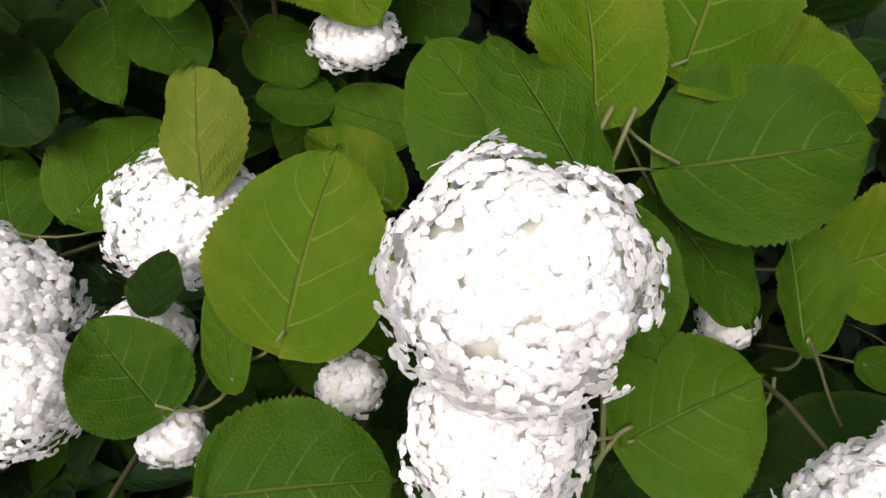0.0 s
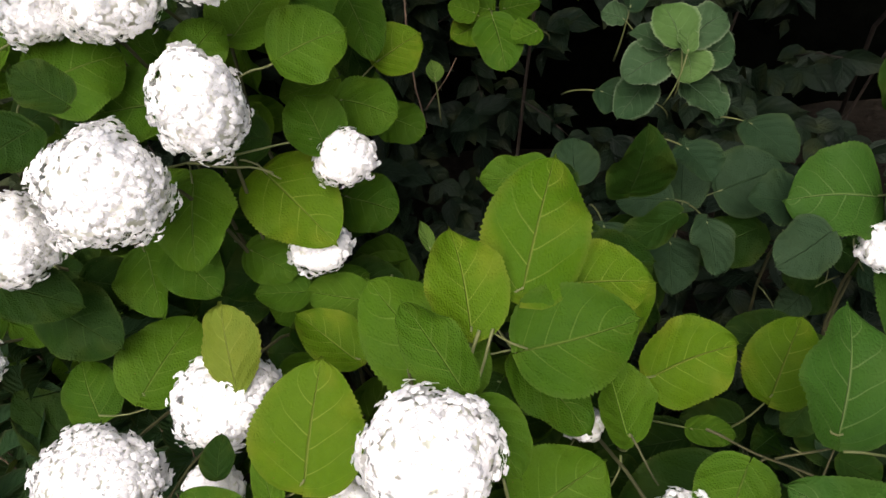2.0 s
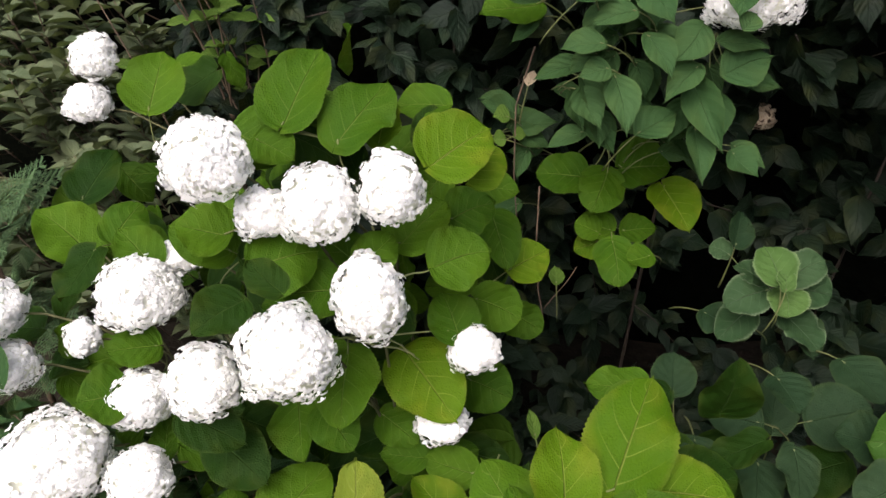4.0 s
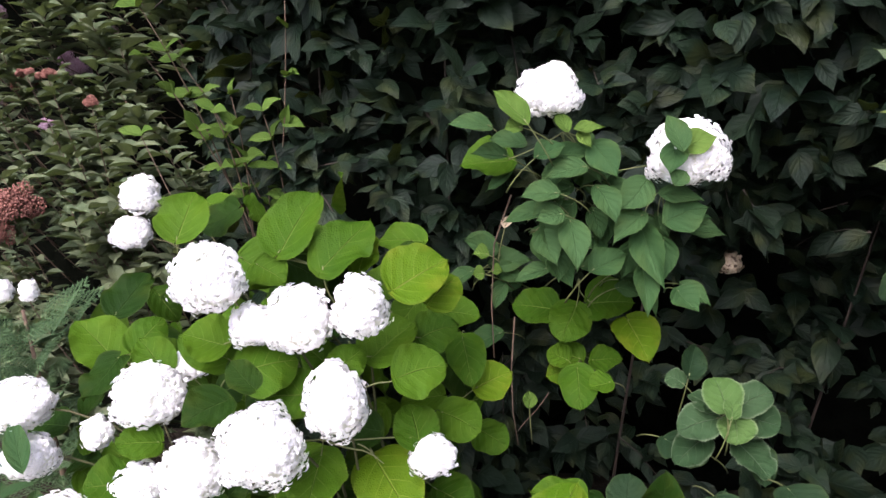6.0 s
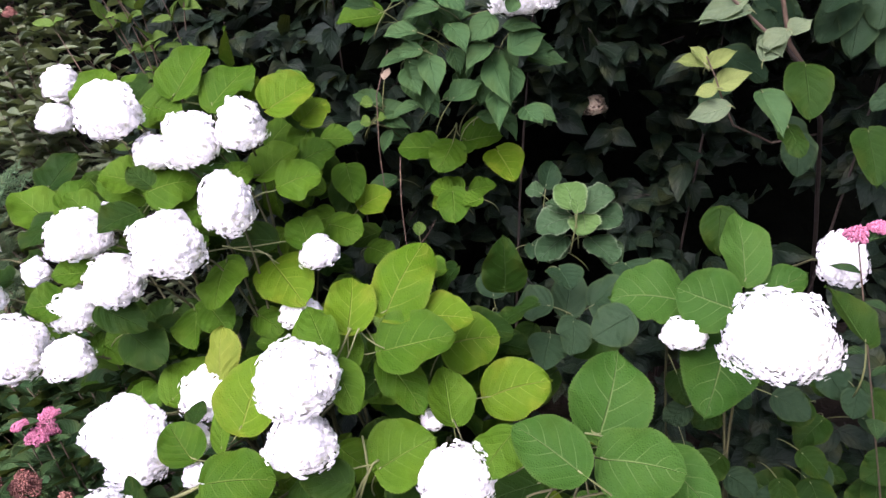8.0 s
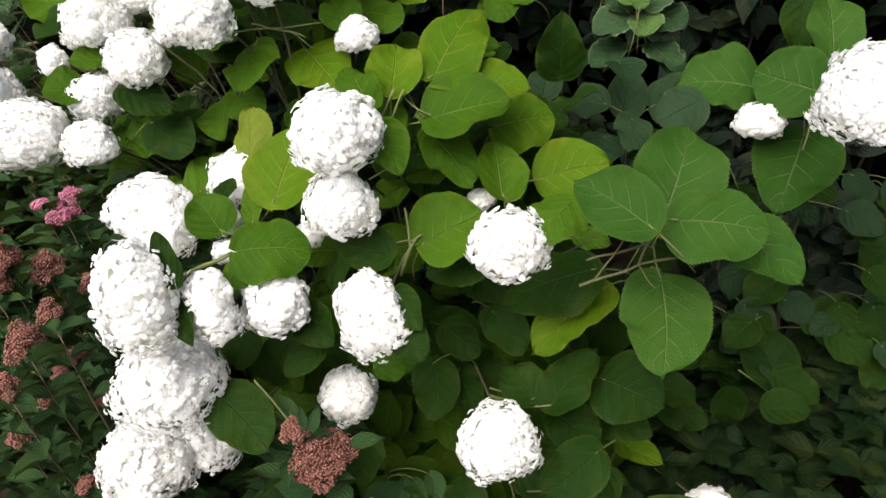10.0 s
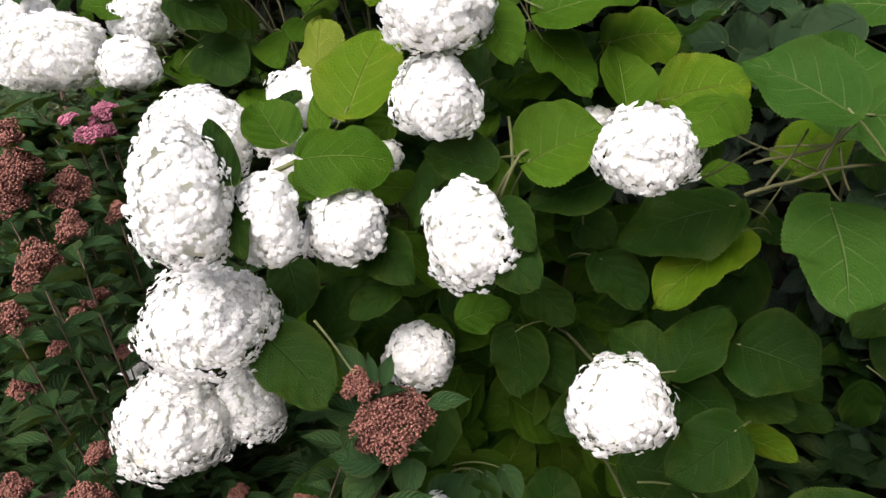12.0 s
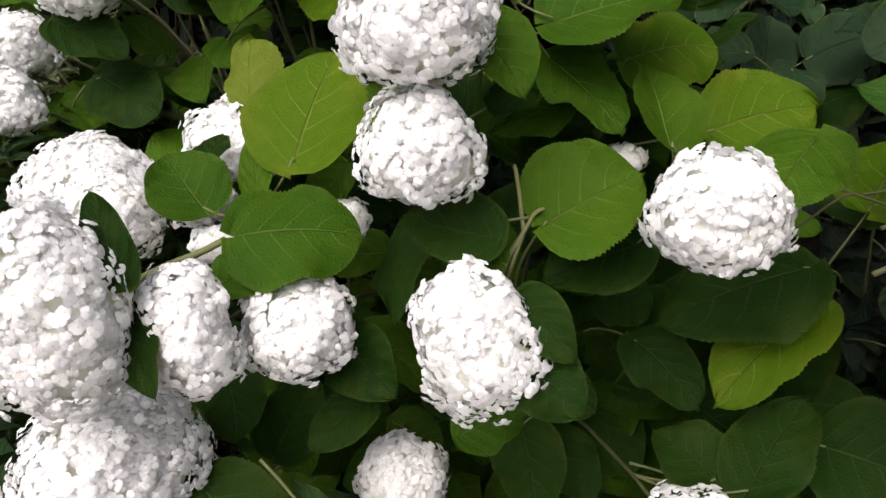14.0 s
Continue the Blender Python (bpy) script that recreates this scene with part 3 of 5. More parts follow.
def build_hedge():
    r = random.Random(21)
    base = Vector((0.5, 1.6, 0))
    hedge = thing("hedge", base, "dense dark green leafy hedge of pointed drooping leaves", "hedge")
    for k in range(5):
        x = -0.5 + k * 0.4 + r.uniform(-0.05, 0.05)
        foot, top = Vector((x, 1.64 + r.uniform(-0.03, 0.03), 0)), Vector((x + r.uniform(-0.5, 0.5), 1.5 + r.uniform(-0.1, 0.1), r.uniform(1.9, 2.6)))
        rod("branch", [p - base for p in bent(foot, top, (foot + top) / 2 + Vector((r.uniform(-0.1, 0.1), -0.1, 0)), 9)], 0.005, 0.002, BARK, hedge)
    meshes = []
    for s in SLIM:
        me = mesh_of("leaf", *s)
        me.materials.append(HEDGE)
        meshes.append(me)
    items, single = [], 0
    for i in range(2000):
        x, z = r.uniform(-0.85, 1.75), r.uniform(0.05, 2.9)
        thin = noise.noise((x * 3.2, z * 3.2, 9))
        front = i < 90
        if not front and 0.5 < z < 1.3 and thin < (-0.22 if x < 0.5 else -0.34):
            continue
        if not front and r.random() < 0.85 * cave(x, z) + 0.6 * hollow(x, z):
            continue
        y = hedge_depth(x, z) + (0.0 if front else abs(r.gauss(0, 0.15)))
        tip = Vector((x, y, z))
        run = Vector((r.gauss(0, 0.5), -0.5 + r.gauss(0, 0.3), r.gauss(-0.1, 0.4))).normalized() * r.uniform(0.1, 0.2)
        size = r.choice((0.064, 0.084, 0.098, 0.11)) * r.uniform(0.85, 1.1)
        if i % 6 == 0:
            rod("twig", [tip - run - base, tip - run * 0.5 - base + Vector((0, 0, 0.01)), tip - base], 0.002, 0.0012, BARK, hedge)
        for j in range(7):
            p = tip - run * (j // 2) / 3.2 - base
            sgn = 1 if j % 2 else -1
            side = run.cross(UP).normalized() * sgn
            d = (side * 0.7 + run.normalized() * 0.5 + Vector((r.gauss(0, 0.4), -0.15 + r.gauss(0, 0.3), -0.4 + r.gauss(0, 0.45)))).normalized()
            length = size * r.uniform(0.75, 1.15)
            n = Vector((r.gauss(0, 0.5), -0.65, 0.7 + r.gauss(0, 0.4)))
            m = leaf_pose(p, p + d * length, length * r.uniform(0.5, 0.66), n)
            k = r.randrange(len(SLIM))
            if front and z > 0.4 and single < 300:
                ob = new("leaf", meshes[k])
                ob.parent, ob.matrix_local = hedge, m
                single += 1
            else:
                items.append((m, k))
    # low shoots creeping forward over the soil
    high = len(items)
    for i in range(260):
        x, y, z = r.uniform(0.3, 1.5), r.uniform(0.36, 0.95), 0.03
        z += r.uniform(0, 0.12) + 0.3 * max(0, y - 0.4)
        for j in range(5):
            a = j * 1.26 + r.uniform(-0.3, 0.3)
            d = Vector((math.cos(a), math.sin(a), r.uniform(-0.3, 0.35))).normalized()
            length = r.uniform(0.05, 0.095)
            p = Vector((x, y, z)) - base
            items.append((leaf_pose(p, p + d * length, length * r.uniform(0.5, 0.68), Vector((r.gauss(0, 0.25), -0.3, 1))), r.randrange(len(SLIM))))
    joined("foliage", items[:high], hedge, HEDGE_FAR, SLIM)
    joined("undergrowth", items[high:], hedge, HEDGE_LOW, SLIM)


build_hedge()


# Dark sheet in place of the hedge's shade; its top leans to block sky.
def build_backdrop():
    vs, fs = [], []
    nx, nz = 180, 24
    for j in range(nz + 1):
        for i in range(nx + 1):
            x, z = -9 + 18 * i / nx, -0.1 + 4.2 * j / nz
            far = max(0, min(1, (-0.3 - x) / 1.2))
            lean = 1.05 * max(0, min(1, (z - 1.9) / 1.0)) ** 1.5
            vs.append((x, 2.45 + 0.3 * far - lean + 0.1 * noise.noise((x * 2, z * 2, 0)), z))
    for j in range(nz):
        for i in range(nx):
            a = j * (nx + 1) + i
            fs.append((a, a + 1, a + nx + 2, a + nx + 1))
    tagged(link("backdrop", mesh_of("backdrop", vs, fs), None, SHADE), "near-black sheet standing in for the shade inside the hedge", "greenery", kind="structure")


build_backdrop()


def build_sky_screen():
    """An unseen green screen added behind the camera to keep low sky light out."""
    vs, fs = [], []
    nx, nz = 120, 16
    for j in range(nz + 1):
        for i in range(nx + 1):
            # The right arm stands nearer and taller, to shade that side.
            a, z = math.pi * (1 + i / nx), -0.1 + (1.3 + 1.5 * max(0, math.cos(math.pi * (1 + i / nx)))) * j / nz
            d = 1 + 0.06 * noise.noise((a * 9, z * 2, 3))
            vs.append(((5.5 if math.cos(a) < 0 else 2.8) * d * math.cos(a), 0.6 + 5.0 * d * math.sin(a), z + (0.3 * noise.noise((a * 12, 5, 1)) if j == nz else 0)))
    for j in range(nz):
        for i in range(nx):
            a = j * (nx + 1) + i
            fs.append((a, a + 1, a + nx + 2, a + nx + 1))
    tagged(link("backdrop", mesh_of("backdrop", vs, fs), None, SKY_SCREEN), "unseen green screen behind the viewer, added to block low sky light", "greenery", kind="structure")


build_sky_screen()


# ---- spirea at the side ----
def bud_cluster(parent, centre, rx, rz, mat, seed, name="flower_cluster", bud=0.0026, label=""):
    """A lumpy flat-topped cluster of tiny buds."""
    r = random.Random(seed)
    V, F, at = [], [], 0
    oct_v = [Vector(v) for v in ((1, 0, 0), (-1, 0, 0), (0, 1, 0), (0, -1, 0), (0, 0, 1), (0, 0, -1))]
    oct_f = [(0, 2, 4), (2, 1, 4), (1, 3, 4), (3, 0, 4), (2, 0, 5), (1, 2, 5), (3, 1, 5), (0, 3, 5)]
    lumps = []
    for k in range(13):
        a, q = 2.4 * k + r.uniform(-0.4, 0.4), math.sqrt((k + 0.3) / 13) * 0.72
        lumps.append((Vector((math.cos(a) * q * rx, math.sin(a) * q * rx, (0.6 - 1.5 * q * q + r.uniform(-0.3, 0.3)) * rz)), r.uniform(0.3, 0.42) * min(rx, rz * 1.25)))
    for c, s in lumps:
        n = int(min(360 if centre[1] + parent.location.y < 0.45 and rx > 0.03 else 80, max(26, 3.0 * (s / bud) ** 2)))
        for d in spread(n, r):
            p = c + d * s * r.uniform(0.75, 1.08)
            b = max(bud * 0.9, 1.3 * s / math.sqrt(n)) * r.uniform(0.8, 1.35)
            V += [tuple(p + o * b) for o in oct_v]
            F += [tuple(i + at for i in f) for f in oct_f]
            at += 6
    ob = link(name, mesh_of(name, V, F), parent, mat, label)
    ob.location = centre
    return ob


class Spirea:
    def __init__(self, place, label, seed):
        self.base = Vector(place)
        self.ob = thing("spirea_bush", place, label, "shrub")
        self.r = random.Random(seed)
        self.items, self.seed, self.twigs = [], seed, 0

    def shoot(self, top, leaves=12, size=0.064, foot=None):
        """A twig with a whorl of toothed leaves up to its end."""
        r, top = self.r, Vector(top)
        foot = Vector(foot) if foot else Vector((0.5 * self.base.x + 0.5 * top.x, top.y + 0.14, max(0.0, top.z - 0.45)))
        pts = bent(foot, top, (foot + top) / 2 + Vector((0, -0.02, -0.05)), 8)
        rod("twig", [p - self.base for p in pts], 0.0022, 0.0012, TWIG, self.ob)
        for k in range(leaves):
            t = 1 - (k / leaves) * 0.45
            i = min(7, int(t * 8))
            p = pts[i].lerp(pts[i + 1], t * 8 - i) if t < 1 else top
            a = k * 2.4 + r.uniform(-0.3, 0.3)
            d = Vector((math.cos(a), math.sin(a), 0.25 + r.uniform(-0.35, 0.25))).normalized()
            length = size * r.uniform(0.75, 1.2)
            n = Vector((0, -0.25, 1)) - d * 0.3
            p = p - self.base
            self.items.append((leaf_pose(p, p + d * length, length * r.uniform(0.4, 0.5), n), r.randrange(len(LANCE))))

    def leaf(self, base, tip, width):
        """One larger toothed leaf, placed by hand."""
        me = mesh_of("leaf", *LANCE[self.r.randrange(len(LANCE))])
        me.materials.append(SINGLE_LEAF[SPIREA.name])
        ob = new("leaf", me)
        ob.parent = self.ob
        ob.matrix_local = Matrix.Translation(-self.base) @ leaf_pose(base, tip, width * 1.1, (self.r.gauss(0, 0.1), -0.6, 0.78))

    def cluster(self, centre, rx, rz, mat=None, label=""):
        self.seed += 1
        self.shoot(Vector(centre) - Vector((0, 0, rz * 0.8)))
        bud_cluster(self.ob, Vector(centre) - self.base, rx, rz, mat or RUST, self.seed, name="flower_head" if label else "seed_head", label=label)

    def finish(self, mat=None):
        mat = mat or SPIREA
        meshes = []
        for s in LANCE:
            me = mesh_of("leaf", *s)
            me.materials.append(SINGLE_LEAF[mat.name])
            meshes.append(me)
        for m, k in self.items[:270]:
            ob = new("leaf", meshes[k])
            ob.parent, ob.matrix_local = self.ob, m
        if self.items[270:]:
            joined("foliage", self.items[270:], self.ob, mat, LANCE)


# ---- the white hydrangea in front ----
FRONT = Bush((-0.05, 0.75, 0), "large white hydrangea bush with round flower heads and broad leaves", 3)
FRONT.leaf("g", (-0.127, 0.291, 0.786), (-0.013, 0.312, 0.772), 0.107)
FRONT.leaf("g", (-0.177, 0.353, 0.793), (-0.223, 0.387, 0.847), 0.076)
FRONT.leaf("d", (-0.173, 0.179, 0.788), (-0.213, 0.227, 0.852), 0.033)
FRONT.leaf("d", (-0.195, 0.208, 0.756), (-0.158, 0.156, 0.699), 0.040)
FRONT.leaf("y", (-0.094, 0.387, 0.828), (-0.057, 0.481, 0.925), 0.121)
FRONT.leaf("z", (-0.172, 0.500, 0.847), (-0.180, 0.579, 0.944), 0.070, 5)
FRONT.leaf("g", (-0.131, 0.374, 0.796), (-0.140, 0.431, 0.858), 0.032)
FRONT.leaf("g", (0.146, 0.350, 0.760), (0.245, 0.381, 0.796), 0.115)
FRONT.leaf("d", (0.241, 0.382, 0.725), (0.141, 0.357, 0.700), 0.077)
FRONT.leaf("g", (0.161, 0.456, 0.902), (0.227, 0.392, 0.830), 0.074)
FRONT.leaf("g", (0.100, 0.359, 0.946), (0.137, 0.311, 0.883), 0.062)
FRONT.leaf("g", (0.273, 0.393, 0.815), (0.259, 0.460, 0.889), 0.081)
FRONT.leaf("y", (0.252, 0.553, 0.883), (0.358, 0.564, 0.887), 0.116)
FRONT.leaf("y", (0.228, 0.492, 0.970), (0.320, 0.489, 0.958), 0.087)
FRONT.leaf("y", (0.328, 0.480, 0.809), (0.444, 0.499, 0.824), 0.104)
FRONT.leaf("g", (0.376, 0.324, 0.832), (0.319, 0.264, 0.788), 0.082)
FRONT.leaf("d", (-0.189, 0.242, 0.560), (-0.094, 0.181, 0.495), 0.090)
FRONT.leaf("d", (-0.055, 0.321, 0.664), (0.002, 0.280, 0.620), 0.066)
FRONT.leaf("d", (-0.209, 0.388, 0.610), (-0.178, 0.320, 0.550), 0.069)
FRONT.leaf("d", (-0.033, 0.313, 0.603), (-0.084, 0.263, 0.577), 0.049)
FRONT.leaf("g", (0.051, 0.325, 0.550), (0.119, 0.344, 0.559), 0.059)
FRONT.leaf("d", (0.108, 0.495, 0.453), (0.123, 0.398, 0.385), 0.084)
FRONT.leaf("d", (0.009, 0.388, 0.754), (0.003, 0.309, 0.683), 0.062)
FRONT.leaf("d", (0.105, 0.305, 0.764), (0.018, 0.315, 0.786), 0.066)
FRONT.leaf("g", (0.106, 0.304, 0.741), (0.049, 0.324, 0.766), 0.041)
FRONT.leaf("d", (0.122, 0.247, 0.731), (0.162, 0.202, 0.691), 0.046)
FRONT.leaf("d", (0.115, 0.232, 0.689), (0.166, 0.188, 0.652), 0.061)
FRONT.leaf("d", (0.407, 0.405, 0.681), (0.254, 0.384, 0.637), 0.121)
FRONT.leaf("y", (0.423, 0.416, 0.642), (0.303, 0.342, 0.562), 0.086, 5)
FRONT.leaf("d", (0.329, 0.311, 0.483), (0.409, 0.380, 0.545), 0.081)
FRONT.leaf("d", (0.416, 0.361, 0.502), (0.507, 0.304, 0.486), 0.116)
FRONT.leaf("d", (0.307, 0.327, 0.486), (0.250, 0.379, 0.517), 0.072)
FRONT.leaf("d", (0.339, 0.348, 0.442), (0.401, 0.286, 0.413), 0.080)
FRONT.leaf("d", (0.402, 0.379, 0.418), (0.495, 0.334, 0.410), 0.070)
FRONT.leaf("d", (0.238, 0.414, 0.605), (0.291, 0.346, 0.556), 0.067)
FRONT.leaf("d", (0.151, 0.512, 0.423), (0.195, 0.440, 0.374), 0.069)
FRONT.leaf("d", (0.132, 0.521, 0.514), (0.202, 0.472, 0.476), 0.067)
FRONT.leaf("g", (-0.140, 0.263, 0.747), (-0.096, 0.294, 0.759), 0.049)
FRONT.leaf("g", (0.382, 0.474, 0.707), (0.438, 0.453, 0.701), 0.038)
FRONT.leaf("d", (0.212, 0.463, 0.639), (0.259, 0.434, 0.618), 0.063)
FRONT.leaf("d", (0.198, 0.572, 0.437), (0.248, 0.483, 0.376), 0.092)
FRONT.leaf("d", (0.234, 0.413, 0.368), (0.159, 0.380, 0.346), 0.068)
FRONT.leaf("e", (0.471, 0.201, 0.836), (0.376, 0.263, 0.884), 0.087)
FRONT.leaf("e", (0.512, 0.370, 0.788), (0.560, 0.483, 0.888), 0.129)
FRONT.leaf("e", (0.507, 0.255, 0.821), (0.623, 0.222, 0.811), 0.111)
FRONT.leaf("e", (0.592, 0.303, 0.791), (0.662, 0.216, 0.740), 0.082)
FRONT.leaf("e", (0.499, 0.318, 0.703), (0.487, 0.189, 0.617), 0.118)
FRONT.leaf("g", (-0.454, 0.751, 0.876), (-0.515, 0.701, 0.865), 0.078)
FRONT.leaf("d", (-0.450, 0.630, 0.980), (-0.357, 0.625, 0.927), 0.074)
FRONT.leaf("y", (0.170, 0.467, 0.990), (0.236, 0.596, 1.076), 0.110)
FRONT.leaf("y", (0.110, 0.430, 0.979), (0.104, 0.537, 1.039), 0.084)
FRONT.leaf("g", (0.092, 0.411, 0.915), (0.002, 0.539, 0.982), 0.112)
FRONT.leaf("g", (0.090, 0.356, 0.979), (0.042, 0.445, 1.023), 0.060)
FRONT.leaf("g", (0.163, 0.432, 0.938), (0.293, 0.436, 0.957), 0.115)
FRONT.leaf("y", (-0.036, 0.599, 0.793), (-0.116, 0.669, 0.835), 0.073)
FRONT.leaf("g", (-0.019, 0.682, 0.825), (-0.102, 0.701, 0.842), 0.066)
FRONT.leaf("g", (-0.099, 0.700, 0.842), (-0.173, 0.700, 0.851), 0.056)
FRONT.leaf("d", (0.140, 0.456, 0.872), (0.106, 0.413, 0.853), 0.064)
FRONT.leaf("y", (-0.125, 0.769, 1.001), (-0.038, 0.672, 0.933), 0.116)
FRONT.leaf("g", (-0.030, 0.835, 0.902), (0.046, 0.805, 0.880), 0.092)
FRONT.leaf("g", (-0.034, 0.739, 1.042), (-0.067, 0.809, 1.093), 0.078)
FRONT.leaf("g", (-0.014, 0.849, 1.056), (0.065, 0.817, 1.031), 0.091)
FRONT.leaf("g", (0.040, 0.972, 0.958), (0.103, 0.938, 0.934), 0.073)
FRONT.leaf("g", (-0.065, 0.726, 1.175), (0.019, 0.753, 1.188), 0.097)
FRONT.leaf("y", (0.044, 0.925, 1.071), (0.114, 0.954, 1.094), 0.089)
FRONT.leaf("g", (0.014, 0.972, 1.159), (0.043, 0.883, 1.088), 0.073)
FRONT.leaf("g", (-0.047, 0.837, 1.204), (0.024, 0.864, 1.221), 0.083)
FRONT.leaf("g", (-0.123, 0.773, 1.191), (-0.049, 0.841, 1.237), 0.096)
FRONT.leaf("g", (-0.010, 0.896, 1.238), (0.063, 0.890, 1.229), 0.064)
FRONT.leaf("y", (-0.061, 0.729, 1.332), (0.023, 0.789, 1.367), 0.109)
FRONT.leaf("y", (-0.012, 0.769, 1.294), (0.035, 0.817, 1.329), 0.074)
FRONT.leaf("g", (-0.211, 0.813, 1.345), (-0.140, 0.907, 1.414), 0.104, 5)
FRONT.leaf("y", (-0.155, 0.853, 1.327), (-0.135, 0.914, 1.382), 0.057)
FRONT.leaf("g", (-0.336, 0.820, 1.351), (-0.276, 0.807, 1.319), 0.075)
FRONT.leaf("g", (-0.398, 0.793, 1.204), (-0.478, 0.784, 1.229), 0.092)
FRONT.leaf("g", (-0.210, 0.718, 1.145), (-0.294, 0.694, 1.150), 0.093)
FRONT.leaf("d", (-0.235, 0.539, 1.236), (-0.281, 0.565, 1.269), 0.046)
FRONT.leaf("g", (-0.211, 0.730, 1.026), (-0.209, 0.618, 0.960), 0.102)
FRONT.leaf("g", (-0.258, 0.706, 0.936), (-0.199, 0.650, 0.894), 0.076)
FRONT.leaf("g", (-0.315, 0.752, 0.916), (-0.290, 0.660, 0.861), 0.093)
FRONT.leaf("g", (-0.505, 0.705, 0.859), (-0.426, 0.721, 0.843), 0.085)
FRONT.leaf("g", (-0.535, 0.689, 0.845), (-0.546, 0.754, 0.882), 0.052)
FRONT.leaf("g", (-0.589, 0.735, 0.868), (-0.629, 0.719, 0.875), 0.072)
FRONT.leaf("d", (-0.433, 0.676, 0.904), (-0.337, 0.623, 0.850), 0.096)
FRONT.leaf("g", (-0.401, 0.603, 0.750), (-0.431, 0.680, 0.793), 0.079)
FRONT.leaf("g", (-0.335, 0.606, 0.778), (-0.264, 0.714, 0.815), 0.110)
FRONT.leaf("d", (-0.484, 0.643, 0.663), (-0.570, 0.713, 0.720), 0.083)
FRONT.leaf("d", (-0.330, 0.641, 1.169), (-0.386, 0.580, 1.149), 0.077)
FRONT.leaf("g", (-0.170, 0.743, 0.896), (-0.106, 0.704, 0.866), 0.067)
FRONT.leaf("g", (-0.639, 1.026, 1.076), (-0.688, 1.048, 1.114), 0.060)
FRONT.leaf("d", (-0.389, 0.814, 1.152), (-0.326, 0.848, 1.156), 0.055)
FRONT.leaf("g", (-0.164, 0.690, 1.195), (-0.120, 0.739, 1.224), 0.062)
FRONT.leaf("g", (-0.105, 0.891, 1.227), (-0.140, 0.831, 1.183), 0.068)
FRONT.leaf("g", (-0.294, 0.829, 1.370), (-0.247, 0.942, 1.465), 0.108)
FRONT.leaf("g", (-0.377, 0.846, 1.358), (-0.300, 0.837, 1.312), 0.110)
FRONT.leaf("g", (-0.760, 0.995, 1.079), (-0.872, 1.025, 1.170), 0.116)
FRONT.leaf("d", (-0.727, 0.955, 1.110), (-0.756, 0.856, 1.053), 0.092)
FRONT.leaf("g", (-0.678, 0.936, 1.133), (-0.645, 1.016, 1.179), 0.080)
FRONT.leaf("g", (-0.406, 0.816, 1.165), (-0.505, 0.815, 1.214), 0.086)
FRONT.leaf("d", (-0.818, 1.100, 1.158), (-0.780, 1.209, 1.229), 0.104)
FRONT.leaf("g", (-0.603, 1.032, 1.352), (-0.595, 1.125, 1.441), 0.113)
FRONT.leaf("g", (-0.321, 0.683, 1.199), (-0.235, 0.732, 1.203), 0.104)
FRONT.leaf("g", (-0.543, 0.769, 1.016), (-0.615, 0.732, 1.027), 0.081)
FRONT.leaf("g", (-0.573, 0.691, 0.976), (-0.635, 0.653, 0.984), 0.095)
FRONT.leaf("g", (-0.572, 0.864, 1.113), (-0.640, 0.899, 1.177), 0.079)
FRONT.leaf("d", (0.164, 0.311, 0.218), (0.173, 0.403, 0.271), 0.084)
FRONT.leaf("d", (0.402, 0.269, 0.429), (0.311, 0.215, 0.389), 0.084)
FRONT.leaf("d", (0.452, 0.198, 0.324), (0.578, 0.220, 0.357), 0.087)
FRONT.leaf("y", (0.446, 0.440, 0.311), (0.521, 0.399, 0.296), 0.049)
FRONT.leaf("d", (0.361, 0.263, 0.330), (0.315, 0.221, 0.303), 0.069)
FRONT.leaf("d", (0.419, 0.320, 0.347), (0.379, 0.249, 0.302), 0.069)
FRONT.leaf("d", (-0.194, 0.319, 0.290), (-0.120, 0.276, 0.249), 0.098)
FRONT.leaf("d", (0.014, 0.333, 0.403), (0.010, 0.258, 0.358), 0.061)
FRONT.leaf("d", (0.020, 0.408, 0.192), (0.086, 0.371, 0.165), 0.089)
FRONT.leaf("d", (-0.193, 0.414, 0.828), (-0.187, 0.458, 0.849), 0.038)
FRONT.leaf("m", (-0.770, 0.682, 1.000), (-0.832, 0.753, 1.075), 0.042)
FRONT.leaf("d", (0.905, 0.354, 0.933), (0.882, 0.449, 0.990), 0.064)
FRONT.leaf("m", (-0.027, 0.377, 0.205), (0.032, 0.427, 0.227), 0.048)
FRONT.leaf("m", (0.040, 0.436, 0.221), (0.011, 0.365, 0.183), 0.034)
FRONT.leaf("m", (0.059, 0.438, 0.220), (0.081, 0.378, 0.183), 0.028)
FRONT.leaf("m", (0.085, 0.456, 0.220), (0.118, 0.400, 0.185), 0.038)
FRONT.head((0.053, 0.302, 0.957), 0.072, 0.062, single=True, taper=0.1)
FRONT.head((0.046, 0.295, 0.851), 0.056, 0.055)
FRONT.head((0.285, 0.272, 0.786), 0.060, 0.053)
FRONT.head((0.084, 0.238, 0.702), 0.059, 0.071, lean=(-0.3, -0.1, 0.95), taper=0.28)
FRONT.head((-0.079, 0.285, 0.698), 0.056, 0.051)
FRONT.head((-0.153, 0.221, 0.726), 0.045, 0.064)
FRONT.head((-0.231, 0.170, 0.768), 0.062, 0.090)
FRONT.head((-0.347, 0.449, 0.806), 0.081, 0.056)
FRONT.head((-0.262, 0.237, 0.588), 0.094, 0.073)
FRONT.head((-0.363, 0.264, 0.411), 0.086, 0.078)
FRONT.head((-0.270, 0.320, 0.412), 0.054, 0.066)
FRONT.head((-0.552, 0.449, 0.370), 0.042, 0.031)
FRONT.head((-0.019, 0.362, 0.475), 0.054, 0.050)
